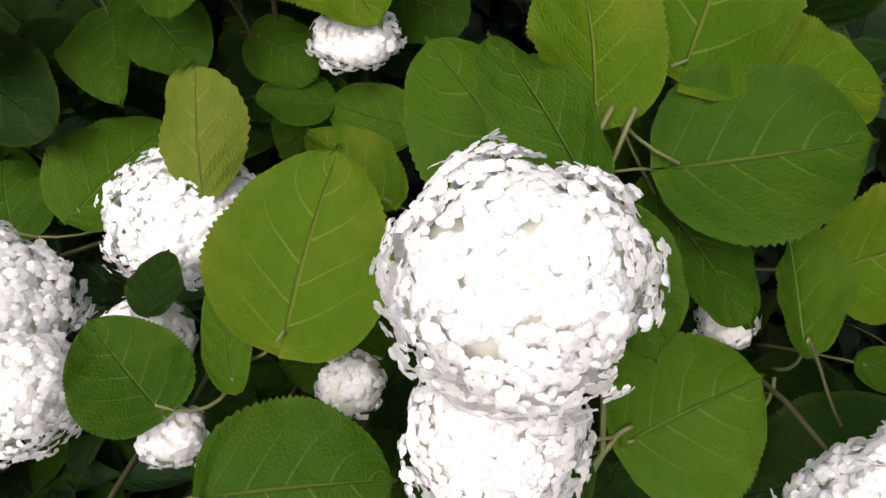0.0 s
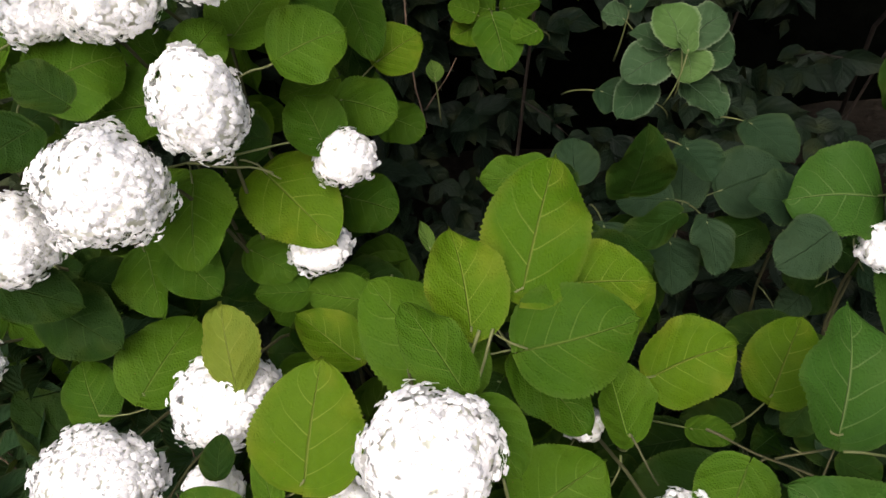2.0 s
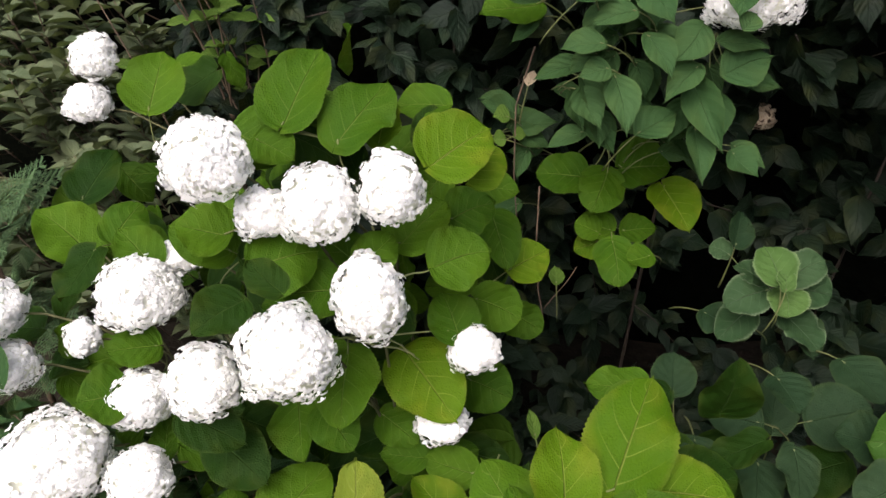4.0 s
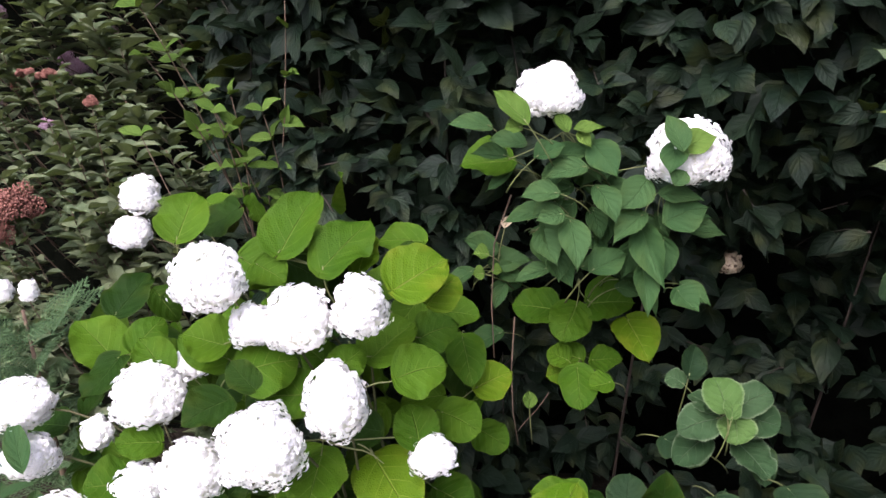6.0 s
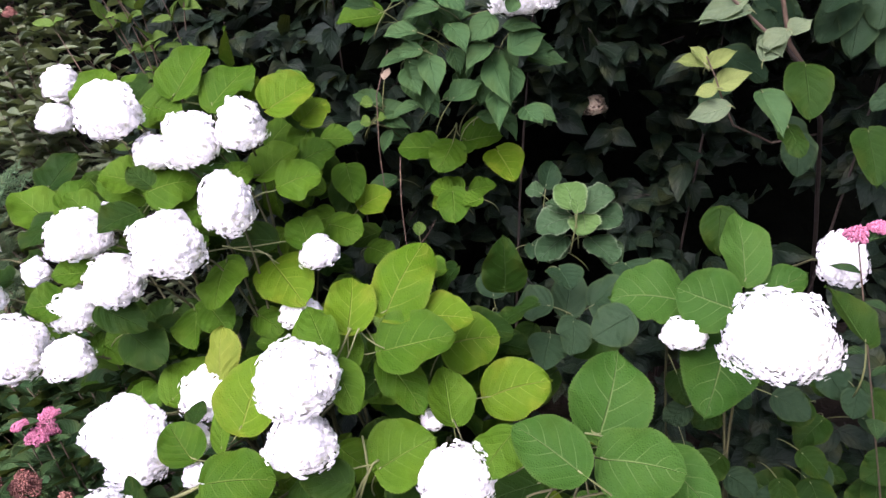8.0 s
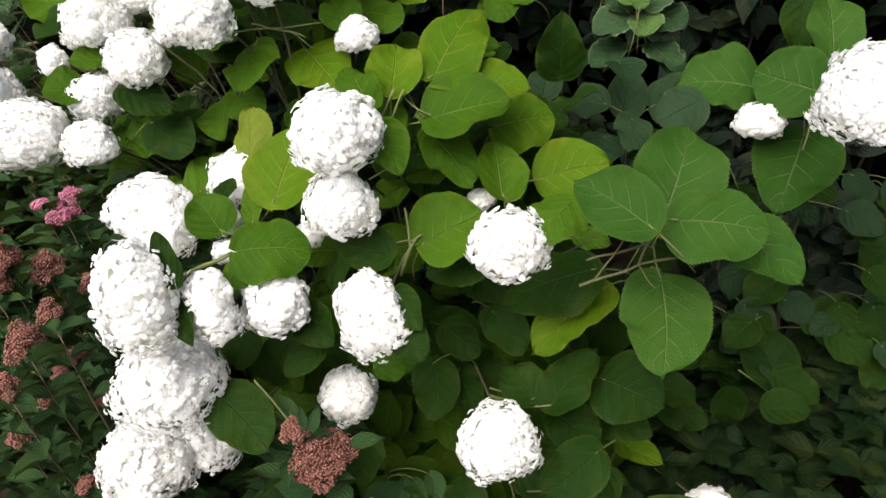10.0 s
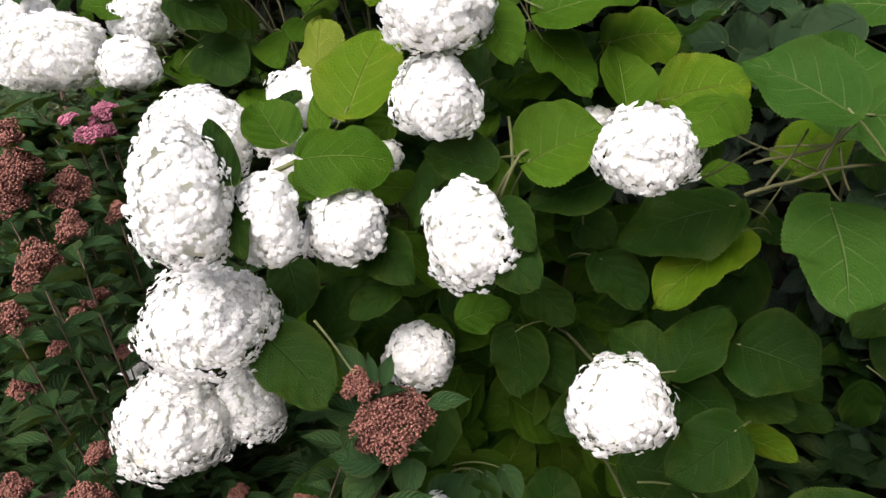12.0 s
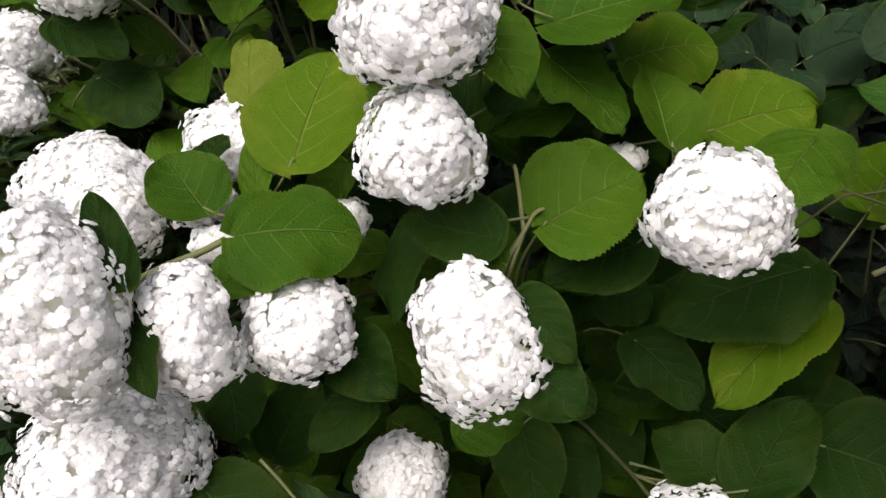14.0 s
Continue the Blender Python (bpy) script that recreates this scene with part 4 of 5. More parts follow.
FRONT.head((-0.005, 0.333, 0.217), 0.037, 0.036)
FRONT.head((0.279, 0.177, 0.334), 0.049, 0.042)
FRONT.head((0.255, 0.205, 0.499), 0.066, 0.057)
FRONT.head((0.608, 0.424, 0.176), 0.048, 0.037)
FRONT.head((-0.264, 0.603, 1.107), 0.074, 0.068)
FRONT.head((-0.412, 0.641, 1.032), 0.062, 0.056)
FRONT.head((-0.560, 0.704, 0.954), 0.058, 0.050)
FRONT.head((-0.528, 0.601, 0.886), 0.052, 0.049)
FRONT.head((-0.666, 0.600, 0.911), 0.100, 0.072)
FRONT.head((-0.582, 0.817, 1.089), 0.078, 0.063)
FRONT.head((-0.540, 0.919, 1.112), 0.047, 0.028)
FRONT.head((-0.150, 0.650, 1.167), 0.055, 0.068)
FRONT.head((-0.360, 0.682, 1.364), 0.066, 0.061)
FRONT.head((-0.217, 0.699, 1.288), 0.059, 0.061)
FRONT.head((-0.307, 0.723, 1.268), 0.046, 0.040)
FRONT.head((-0.118, 0.712, 1.306), 0.050, 0.056)
FRONT.head((-0.813, 1.267, 1.409), 0.054, 0.052)
FRONT.head((-0.836, 1.240, 1.319), 0.052, 0.043)
FRONT.head((-0.011, 0.735, 1.027), 0.044, 0.036, gaps=0.12)
FRONT.head((-0.066, 0.713, 0.906), 0.047, 0.028, gaps=0.12)
FRONT.head((-0.200, 0.537, 0.826), 0.073, 0.050)
FRONT.head((-0.177, 0.361, 0.755), 0.026, 0.021, gaps=0.25)
FRONT.head((-0.055, 0.407, 0.758), 0.028, 0.024, gaps=0.25)
FRONT.head((-0.684, 0.786, 1.020), 0.032, 0.035)
FRONT.head((0.233, 0.438, 0.794), 0.025, 0.017, gaps=0.25)
FRONT.head((-0.846, 0.791, 1.074), 0.071, 0.053)
FRONT.head((-0.819, 0.762, 0.981), 0.055, 0.046)
FRONT.head((-1.178, 1.177, 1.187), 0.037, 0.031)
FRONT.head((-1.101, 1.185, 1.186), 0.025, 0.031)
FRONT.head((-0.211, 0.428, 0.787), 0.038, 0.034)
FRONT.head((-0.294, 0.379, 0.784), 0.055, 0.048)
FRONT.hubs.append(Vector((-0.137, 0.294, 0.781)))
FRONT.stem(0.0042, (-0.245, 0.267, 0.740), (-0.188, 0.282, 0.764), (-0.137, 0.294, 0.781))
FRONT.stem(0.0024, (0.380, 0.213, 0.749), (0.428, 0.226, 0.758), (0.461, 0.236, 0.768), (0.520, 0.248, 0.769), wood=CANE)
FRONT.hubs.append(Vector((0.486, 0.262, 0.817)))
FRONT.stem(0.0021, (0.459, 0.236, 0.767), (0.471, 0.247, 0.789), (0.486, 0.262, 0.817), wood=CANE)
FRONT.stem(0.0016, (0.402, 0.220, 0.756), (0.426, 0.235, 0.781), (0.447, 0.251, 0.809), wood=CANE)
FRONT.stem(0.0014, (0.460, 0.235, 0.765), (0.468, 0.230, 0.750), (0.479, 0.227, 0.737), wood=CANE)
FRONT.hubs.append(Vector((0.137, 0.351, 0.768)))
FRONT.stem(0.0026, (0.095, 0.321, 0.700), (0.118, 0.339, 0.742), (0.137, 0.351, 0.768), (0.148, 0.355, 0.772))
FRONT.stem(0.0016, (0.137, 0.351, 0.766), (0.100, 0.343, 0.764), (0.056, 0.338, 0.772))
FRONT.stem(0.0018, (-0.255, 0.719, 1.052), (-0.187, 0.730, 1.054), (-0.124, 0.739, 1.053), (-0.051, 0.749, 1.052))
FRONT.stem(0.0014, (-0.145, 0.734, 1.045), (-0.125, 0.734, 1.034), (-0.099, 0.731, 1.010))
FRONT.stem(0.0018, (-0.128, 0.719, 1.154), (-0.097, 0.726, 1.165), (-0.071, 0.731, 1.168))
FRONT.stem(0.0016, (0.274, 0.398, 0.815), (0.286, 0.379, 0.789), (0.298, 0.360, 0.765), wood=CANE)
FRONT.stem(0.0018, (0.366, 0.403, 0.796), (0.396, 0.390, 0.780), (0.430, 0.376, 0.763), (0.490, 0.354, 0.737), wood=CANE)
FRONT.stem(0.0016, (0.430, 0.376, 0.763), (0.397, 0.366, 0.748), (0.358, 0.354, 0.731), wood=CANE)
FRONT.stem(0.0016, (0.440, 0.374, 0.761), (0.485, 0.374, 0.763), (0.525, 0.376, 0.767), wood=CANE)
FRONT.stem(0.0013, (0.490, 0.354, 0.737), (0.508, 0.372, 0.761), (0.521, 0.386, 0.781), wood=CANE)
FRONT.stem(0.0018, (-0.318, 0.865, 1.369), (-0.278, 0.866, 1.347), (-0.231, 0.869, 1.334))
FRONT.hubs.append(Vector((0.117, 0.425, 0.983)))
FRONT.stem(0.0020, (0.117, 0.425, 0.983), (0.105, 0.411, 0.962), (0.080, 0.384, 0.922))
FRONT.stem(0.0018, (0.131, 0.425, 0.982), (0.119, 0.409, 0.958), (0.099, 0.386, 0.924))
FRONT.stem(0.0013, (0.164, 0.447, 0.922), (0.143, 0.448, 0.924), (0.119, 0.448, 0.924))
FRONT.stem(0.0026, (0.111, 0.330, 0.716), (0.128, 0.346, 0.754), (0.126, 0.357, 0.787), (0.123, 0.365, 0.814))
FRONT.stem(0.0018, (-0.121, 0.238, 0.588), (-0.092, 0.229, 0.552), (-0.063, 0.219, 0.513))
FRONT.stem(0.0020, (0.711, 0.709, 0.286), (0.767, 0.703, 0.239), (0.846, 0.695, 0.176))
FRONT.stem(0.0018, (-0.200, 0.701, 1.068), (-0.173, 0.702, 1.059), (-0.129, 0.707, 1.048), (-0.102, 0.707, 1.034))
FRONT.stem(0.0018, (-0.297, 0.844, 1.351), (-0.263, 0.842, 1.348), (-0.218, 0.838, 1.342))
FRONT.stem(0.0024, (0.496, 0.261, 0.812), (0.475, 0.251, 0.792), (0.427, 0.239, 0.783), (0.391, 0.231, 0.778), wood=CANE)
FRONT.stem(0.0016, (0.479, 0.250, 0.788), (0.482, 0.242, 0.765), (0.489, 0.237, 0.745), wood=CANE)
FRONT.finish(fill=4, low=260, span=((-0.45, 0.4), (0.46, 0.8), (0.06, 0.5)))

# ---- a second hydrangea in the shade beside it ----
SIDE = Bush((0.72, 0.85, 0), "shaded hydrangea with broad leaves darkened for shade and few white heads", 5)
SIDE.leaf("e", (0.698, 0.662, 0.896), (0.563, 0.667, 0.908), 0.125, 5)
SIDE.leaf("e", (0.775, 0.592, 0.898), (0.685, 0.645, 0.927), 0.116)
SIDE.leaf("e", (0.813, 0.641, 0.932), (0.821, 0.744, 1.039), 0.089)
SIDE.leaf("e", (0.828, 0.638, 0.891), (0.927, 0.652, 0.936), 0.085)
SIDE.leaf("e", (0.780, 0.653, 0.808), (0.712, 0.543, 0.703), 0.136)
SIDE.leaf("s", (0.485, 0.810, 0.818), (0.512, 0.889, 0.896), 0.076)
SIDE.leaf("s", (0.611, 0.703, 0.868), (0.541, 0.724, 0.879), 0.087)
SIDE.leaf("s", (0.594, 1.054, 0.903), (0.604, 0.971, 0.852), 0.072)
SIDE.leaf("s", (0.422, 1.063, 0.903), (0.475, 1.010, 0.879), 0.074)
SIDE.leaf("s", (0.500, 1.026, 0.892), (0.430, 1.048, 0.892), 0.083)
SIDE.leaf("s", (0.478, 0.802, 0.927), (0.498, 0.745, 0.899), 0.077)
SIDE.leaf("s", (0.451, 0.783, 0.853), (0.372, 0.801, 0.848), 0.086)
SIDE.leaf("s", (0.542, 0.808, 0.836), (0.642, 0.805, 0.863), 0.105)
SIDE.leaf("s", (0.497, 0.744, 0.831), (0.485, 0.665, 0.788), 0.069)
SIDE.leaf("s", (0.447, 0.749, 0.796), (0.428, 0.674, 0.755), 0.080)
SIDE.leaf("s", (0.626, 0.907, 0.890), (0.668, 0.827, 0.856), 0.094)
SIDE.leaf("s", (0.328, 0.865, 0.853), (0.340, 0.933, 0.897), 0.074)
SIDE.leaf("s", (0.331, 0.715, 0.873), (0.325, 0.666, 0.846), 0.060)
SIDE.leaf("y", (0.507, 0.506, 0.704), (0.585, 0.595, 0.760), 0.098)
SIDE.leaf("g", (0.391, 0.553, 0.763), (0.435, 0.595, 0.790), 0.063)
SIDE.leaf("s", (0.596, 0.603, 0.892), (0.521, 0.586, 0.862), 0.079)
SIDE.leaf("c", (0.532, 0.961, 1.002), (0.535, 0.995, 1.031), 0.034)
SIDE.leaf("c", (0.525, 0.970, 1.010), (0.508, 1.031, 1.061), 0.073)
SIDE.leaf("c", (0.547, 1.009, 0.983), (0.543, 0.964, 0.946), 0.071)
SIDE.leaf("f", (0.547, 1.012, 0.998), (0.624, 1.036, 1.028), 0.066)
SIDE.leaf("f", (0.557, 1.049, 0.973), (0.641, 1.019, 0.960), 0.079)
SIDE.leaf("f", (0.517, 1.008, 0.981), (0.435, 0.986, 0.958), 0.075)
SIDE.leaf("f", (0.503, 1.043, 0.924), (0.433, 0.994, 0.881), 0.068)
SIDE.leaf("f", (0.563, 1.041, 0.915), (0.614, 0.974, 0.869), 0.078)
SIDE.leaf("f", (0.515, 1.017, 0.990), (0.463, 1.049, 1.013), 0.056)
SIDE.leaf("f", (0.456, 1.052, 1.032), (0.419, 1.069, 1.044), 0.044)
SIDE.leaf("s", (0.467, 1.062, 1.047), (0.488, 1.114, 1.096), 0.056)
SIDE.head((0.791, 0.390, 0.936), 0.088, 0.072)
SIDE.head((0.691, 0.606, 0.849), 0.045, 0.031, gaps=0.15)
SIDE.head((0.955, 0.573, 0.985), 0.045, 0.052)
SIDE.hubs.append(Vector((0.779, 0.612, 0.868)))
SIDE.stem(0.0022, (0.779, 0.612, 0.868), (0.769, 0.596, 0.827), (0.759, 0.585, 0.801))
# low round leaves under it, in the tones darkened for shade
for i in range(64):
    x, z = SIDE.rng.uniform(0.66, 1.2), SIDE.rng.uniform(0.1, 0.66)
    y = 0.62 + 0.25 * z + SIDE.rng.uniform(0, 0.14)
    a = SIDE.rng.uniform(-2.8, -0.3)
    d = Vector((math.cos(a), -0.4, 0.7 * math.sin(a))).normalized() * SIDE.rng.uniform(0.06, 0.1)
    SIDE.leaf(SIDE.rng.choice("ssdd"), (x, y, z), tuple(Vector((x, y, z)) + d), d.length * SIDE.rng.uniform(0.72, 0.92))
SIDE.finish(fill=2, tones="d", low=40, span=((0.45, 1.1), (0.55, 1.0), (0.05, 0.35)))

# ---- a tall hydrangea against the hedge ----
REAR = Bush((0.25, 1.3, 0), "tall thin hydrangea stems with two white heads before the hedge", 9)
REAR.wood = TWIG
REAR.leaf("g", (0.195, 1.195, 1.144), (0.095, 1.207, 1.151), 0.101)
REAR.leaf("g", (0.243, 1.202, 1.151), (0.204, 1.133, 1.089), 0.092)
REAR.leaf("g", (0.270, 1.225, 1.150), (0.371, 1.214, 1.155), 0.118)
REAR.leaf("y", (0.354, 1.203, 1.118), (0.394, 1.115, 1.053), 0.096)
REAR.leaf("g", (0.241, 1.081, 1.052), (0.246, 1.000, 0.991), 0.078)
REAR.leaf("g", (0.275, 1.189, 1.025), (0.344, 1.185, 1.031), 0.069)
REAR.leaf("g", (0.252, 1.181, 1.030), (0.181, 1.207, 1.046), 0.067)
REAR.leaf("y", (0.225, 1.175, 1.008), (0.173, 1.162, 0.994), 0.061)
REAR.leaf("g", (0.310, 1.056, 1.032), (0.261, 1.044, 1.023), 0.056)
REAR.leaf("g", (0.104, 1.180, 1.484), (-0.003, 1.156, 1.479), 0.107)
REAR.leaf("m", (0.228, 1.037, 1.379), (0.241, 0.959, 1.295), 0.058)
REAR.leaf("m", (0.367, 1.076, 1.353), (0.403, 0.982, 1.254), 0.061)
REAR.leaf("m", (0.282, 1.054, 1.442), (0.316, 0.998, 1.377), 0.053)
REAR.leaf("m", (0.256, 1.041, 1.485), (0.181, 1.020, 1.468), 0.052)
REAR.leaf("m", (0.203, 1.019, 1.438), (0.131, 1.005, 1.432), 0.055)
REAR.leaf("m", (0.213, 1.012, 1.398), (0.162, 0.997, 1.388), 0.048)
REAR.leaf("m", (0.368, 1.058, 1.385), (0.307, 1.013, 1.336), 0.051)
REAR.leaf("m", (0.414, 1.051, 1.373), (0.495, 1.067, 1.397), 0.082)
REAR.leaf("m", (0.371, 1.050, 1.279), (0.374, 0.973, 1.202), 0.048)
REAR.leaf("m", (0.273, 1.070, 1.523), (0.318, 1.022, 1.462), 0.060)
REAR.leaf("m", (0.375, 1.075, 1.448), (0.322, 1.031, 1.397), 0.063)
REAR.leaf("m", (0.404, 1.073, 1.423), (0.483, 1.057, 1.410), 0.055)
REAR.leaf("l", (0.147, 0.979, 1.579), (0.083, 1.013, 1.638), 0.046)
REAR.leaf("l", (0.139, 0.990, 1.568), (0.106, 0.982, 1.564), 0.040)
REAR.leaf("m", (0.139, 1.056, 1.530), (0.067, 1.052, 1.540), 0.049)
REAR.leaf("l", (0.224, 1.041, 1.555), (0.200, 1.065, 1.590), 0.030)
REAR.leaf("l", (0.240, 1.054, 1.554), (0.294, 1.059, 1.556), 0.031)
REAR.leaf("l", (0.245, 1.060, 1.547), (0.269, 1.040, 1.519), 0.024)
REAR.leaf("m", (0.430, 0.993, 1.519), (0.405, 1.040, 1.579), 0.044)
REAR.leaf("l", (0.436, 1.013, 1.518), (0.497, 1.023, 1.536), 0.050)
REAR.leaf("m", (0.421, 1.024, 1.523), (0.407, 0.983, 1.472), 0.050)
REAR.leaf("m", (0.418, 0.989, 1.455), (0.441, 1.006, 1.476), 0.036)
REAR.leaf("m", (0.165, 1.026, 1.508), (0.222, 1.047, 1.527), 0.054)
REAR.leaf("m", (0.434, 1.036, 1.238), (0.471, 1.000, 1.204), 0.062)
REAR.leaf("m", (0.172, 1.052, 1.352), (0.203, 1.001, 1.295), 0.054)
REAR.leaf("m", (0.271, 1.035, 1.279), (0.342, 1.064, 1.307), 0.068)
REAR.leaf("l", (0.046, 1.207, 1.269), (0.012, 1.202, 1.271), 0.041)
REAR.leaf("l", (0.037, 1.196, 1.226), (0.011, 1.190, 1.225), 0.035)
REAR.leaf("l", (0.056, 1.200, 1.233), (0.081, 1.202, 1.231), 0.028)
REAR.leaf("t", (0.085, 1.220, 1.328), (0.097, 1.242, 1.351), 0.025)
REAR.leaf("l", (0.083, 0.767, 0.833), (0.073, 0.813, 0.859), 0.021)
REAR.leaf("l", (0.137, 1.125, 0.937), (0.135, 1.157, 0.964), 0.032)
REAR.leaf("g", (0.222, 1.165, 1.034), (0.175, 1.180, 1.051), 0.059)
REAR.head((0.186, 1.096, 1.626), 0.069, 0.056)
REAR.head((0.450, 1.085, 1.502), 0.085, 0.067)
REAR.head((0.623, 1.520, 1.164), 0.046, 0.033, petal=TAN, core=TWIG, gaps=0.45, label="dried brown flower head")
REAR.stem(0.0020, (0.099, 1.246, 1.395), (0.060, 1.213, 1.287), (0.054, 1.180, 1.158), (0.059, 1.152, 1.041))
REAR.stem(0.0020, (0.105, 1.181, 1.129), (0.097, 1.150, 1.013), (0.100, 1.128, 0.922), (0.111, 1.112, 0.850))
REAR.stem(0.0014, (0.112, 1.120, 0.882), (0.153, 1.137, 0.925), (0.180, 1.150, 0.962))
REAR.echo(3)
REAR.finish(fill=0, canes=False)

# ---- pale shoots of a shrub beside the hedge ----
def finish_shoots(self):
    b = self.base
    foot = (1.3, 1.75, 0)
    for pts, r0 in (
            ([(0.94, 0.88, 1.9), (0.935, 0.87, 1.66), (0.934, 0.87, 1.52), (0.943, 0.87, 1.416), (0.959, 0.88, 1.33), (1.0, 0.9, 1.27), (1.12, 1.15, 1.12), (1.28, 1.6, 0.7), foot], 0.0042),
            ([(0.742, 0.8, 1.58), (0.75, 0.82, 1.55), (0.795, 0.82, 1.48), (0.848, 0.82, 1.414), (0.902, 0.83, 1.358), (0.95, 0.86, 1.32), (1.0, 0.9, 1.265)], 0.003),
            ([(0.78, 0.785, 1.33), (0.797, 0.79, 1.29), (0.81, 0.8, 1.25), (0.85, 0.87, 1.18), (0.98, 1.05, 1.1), (1.13, 1.2, 1.08)], 0.002)):
        rod("twig", [Vector(p) - b for p in pts[:6]], r0 * 0.6, r0 * 1.3, TWIG, self.ob)
        if len(pts) > 6:
            rod("branch", [Vector(p) - b for p in pts[5:]], r0 * 1.3, r0 * 1.6, BARK, self.ob)
    for p, y, tone in self.tips:
        rod("petiole", [q - b for q in bent(p, p - y * 0.012 + Vector((0.004, 0.006, -0.01)), p - y * 0.01, 3)], 0.001, 0.0012, STEM, self.ob)


SHRUB = Bush((1.3, 1.75, 0), "tall shrub shoots with narrow pale green leaves", 12, "broadleaf_shrub", "")

SHRUB.leaf("n", (0.747, 0.794, 1.587), (0.808, 0.806, 1.628), 0.036)
SHRUB.leaf("n", (0.736, 0.772, 1.588), (0.702, 0.811, 1.626), 0.025)
SHRUB.leaf("n", (0.732, 0.768, 1.571), (0.678, 0.797, 1.590), 0.023)
SHRUB.leaf("x", (0.741, 0.796, 1.645), (0.681, 0.839, 1.681), 0.034)
SHRUB.leaf("x", (0.758, 0.842, 1.654), (0.826, 0.809, 1.640), 0.037)
SHRUB.leaf("x", (0.784, 0.814, 1.490), (0.694, 0.849, 1.501), 0.045)
SHRUB.leaf("x", (0.832, 0.866, 1.499), (0.916, 0.841, 1.506), 0.034)
SHRUB.leaf("x", (0.851, 0.893, 1.562), (0.913, 0.836, 1.521), 0.041)
SHRUB.leaf("x", (0.849, 0.890, 1.581), (0.917, 0.857, 1.572), 0.045)
SHRUB.leaf("x", (0.862, 0.848, 1.435), (0.922, 0.832, 1.444), 0.051)
SHRUB.leaf("x", (0.848, 0.821, 1.420), (0.773, 0.817, 1.389), 0.060)
SHRUB.leaf("x", (0.840, 0.836, 1.423), (0.877, 0.827, 1.428), 0.051)
SHRUB.leaf("x", (0.889, 0.802, 1.312), (0.927, 0.829, 1.354), 0.045)
SHRUB.leaf("x", (0.852, 0.911, 1.646), (0.922, 0.866, 1.622), 0.048)
SHRUB.leaf("x", (0.911, 0.879, 1.655), (0.870, 0.915, 1.683), 0.040)
SHRUB.leaf("n", (0.775, 0.782, 1.315), (0.723, 0.808, 1.326), 0.033)
SHRUB.leaf("n", (0.786, 0.803, 1.310), (0.842, 0.807, 1.334), 0.034)
SHRUB.leaf("n", (0.775, 0.782, 1.320), (0.755, 0.820, 1.352), 0.024)
SHRUB.leaf("n", (0.800, 0.799, 1.271), (0.866, 0.796, 1.290), 0.049)
SHRUB.leaf("n", (0.796, 0.784, 1.270), (0.756, 0.786, 1.260), 0.038)
SHRUB.leaf("x", (0.814, 0.773, 1.235), (0.738, 0.778, 1.218), 0.049)
SHRUB.leaf("x", (0.905, 0.840, 1.352), (0.920, 0.793, 1.313), 0.053)
SHRUB.leaf("m", (0.895, 0.829, 1.246), (0.909, 0.740, 1.173), 0.061)
SHRUB.leaf("x", (0.925, 0.840, 1.533), (0.845, 0.890, 1.568), 0.044)
SHRUB.leaf("x", (0.950, 0.892, 1.547), (1.053, 0.868, 1.565), 0.048)
SHRUB.leaf("x", (0.961, 0.879, 1.477), (1.048, 0.839, 1.468), 0.035)
SHRUB.leaf("x", (0.962, 0.872, 1.448), (1.018, 0.820, 1.412), 0.062)
SHRUB.leaf("x", (0.918, 0.822, 1.439), (0.847, 0.853, 1.450), 0.055)
SHRUB.leaf("x", (1.024, 0.893, 1.508), (1.086, 0.848, 1.484), 0.035)
SHRUB.leaf("x", (0.936, 0.823, 1.358), (0.887, 0.804, 1.320), 0.044)
SHRUB.leaf("x", (0.946, 0.824, 1.353), (0.985, 0.829, 1.374), 0.047)
SHRUB.leaf("x", (0.862, 0.810, 1.404), (0.768, 0.827, 1.397), 0.060)
SHRUB.leaf("d", (0.977, 0.839, 1.286), (0.958, 0.753, 1.194), 0.082)
SHRUB.leaf("d", (1.091, 0.821, 1.149), (1.073, 0.729, 1.062), 0.078)
SHRUB.leaf("d", (0.934, 0.798, 1.178), (0.940, 0.741, 1.128), 0.049)
SHRUB.leaf("n", (0.936, 0.858, 1.577), (0.894, 0.903, 1.619), 0.042)
# broad dull leaves deeper in the shrub, in the blue-green darkened for shade
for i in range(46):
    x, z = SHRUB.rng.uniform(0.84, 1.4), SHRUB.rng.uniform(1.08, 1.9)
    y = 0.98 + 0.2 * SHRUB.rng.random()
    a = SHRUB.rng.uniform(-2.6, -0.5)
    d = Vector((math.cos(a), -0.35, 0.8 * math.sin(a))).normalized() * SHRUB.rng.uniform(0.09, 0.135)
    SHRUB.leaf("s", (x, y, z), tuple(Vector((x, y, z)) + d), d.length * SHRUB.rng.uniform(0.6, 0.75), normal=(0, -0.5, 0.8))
finish_shoots(SHRUB)

# ---- spirea ----
SPIREA_BUSH = Spirea((-0.5, 0.5, 0), "low spirea bush with rusty spent flower clusters and some pink ones", 31)
SPIREA_BUSH.cluster((-0.570, 0.335, 0.819), 0.023, 0.023)
SPIREA_BUSH.cluster((-0.560, 0.324, 0.769), 0.037, 0.032)
SPIREA_BUSH.cluster((-0.572, 0.302, 0.728), 0.032, 0.029)
SPIREA_BUSH.cluster((-0.524, 0.378, 0.727), 0.031, 0.033)
SPIREA_BUSH.cluster((-0.440, 0.252, 0.703), 0.022, 0.028)
SPIREA_BUSH.cluster((-0.495, 0.242, 0.657), 0.034, 0.040)
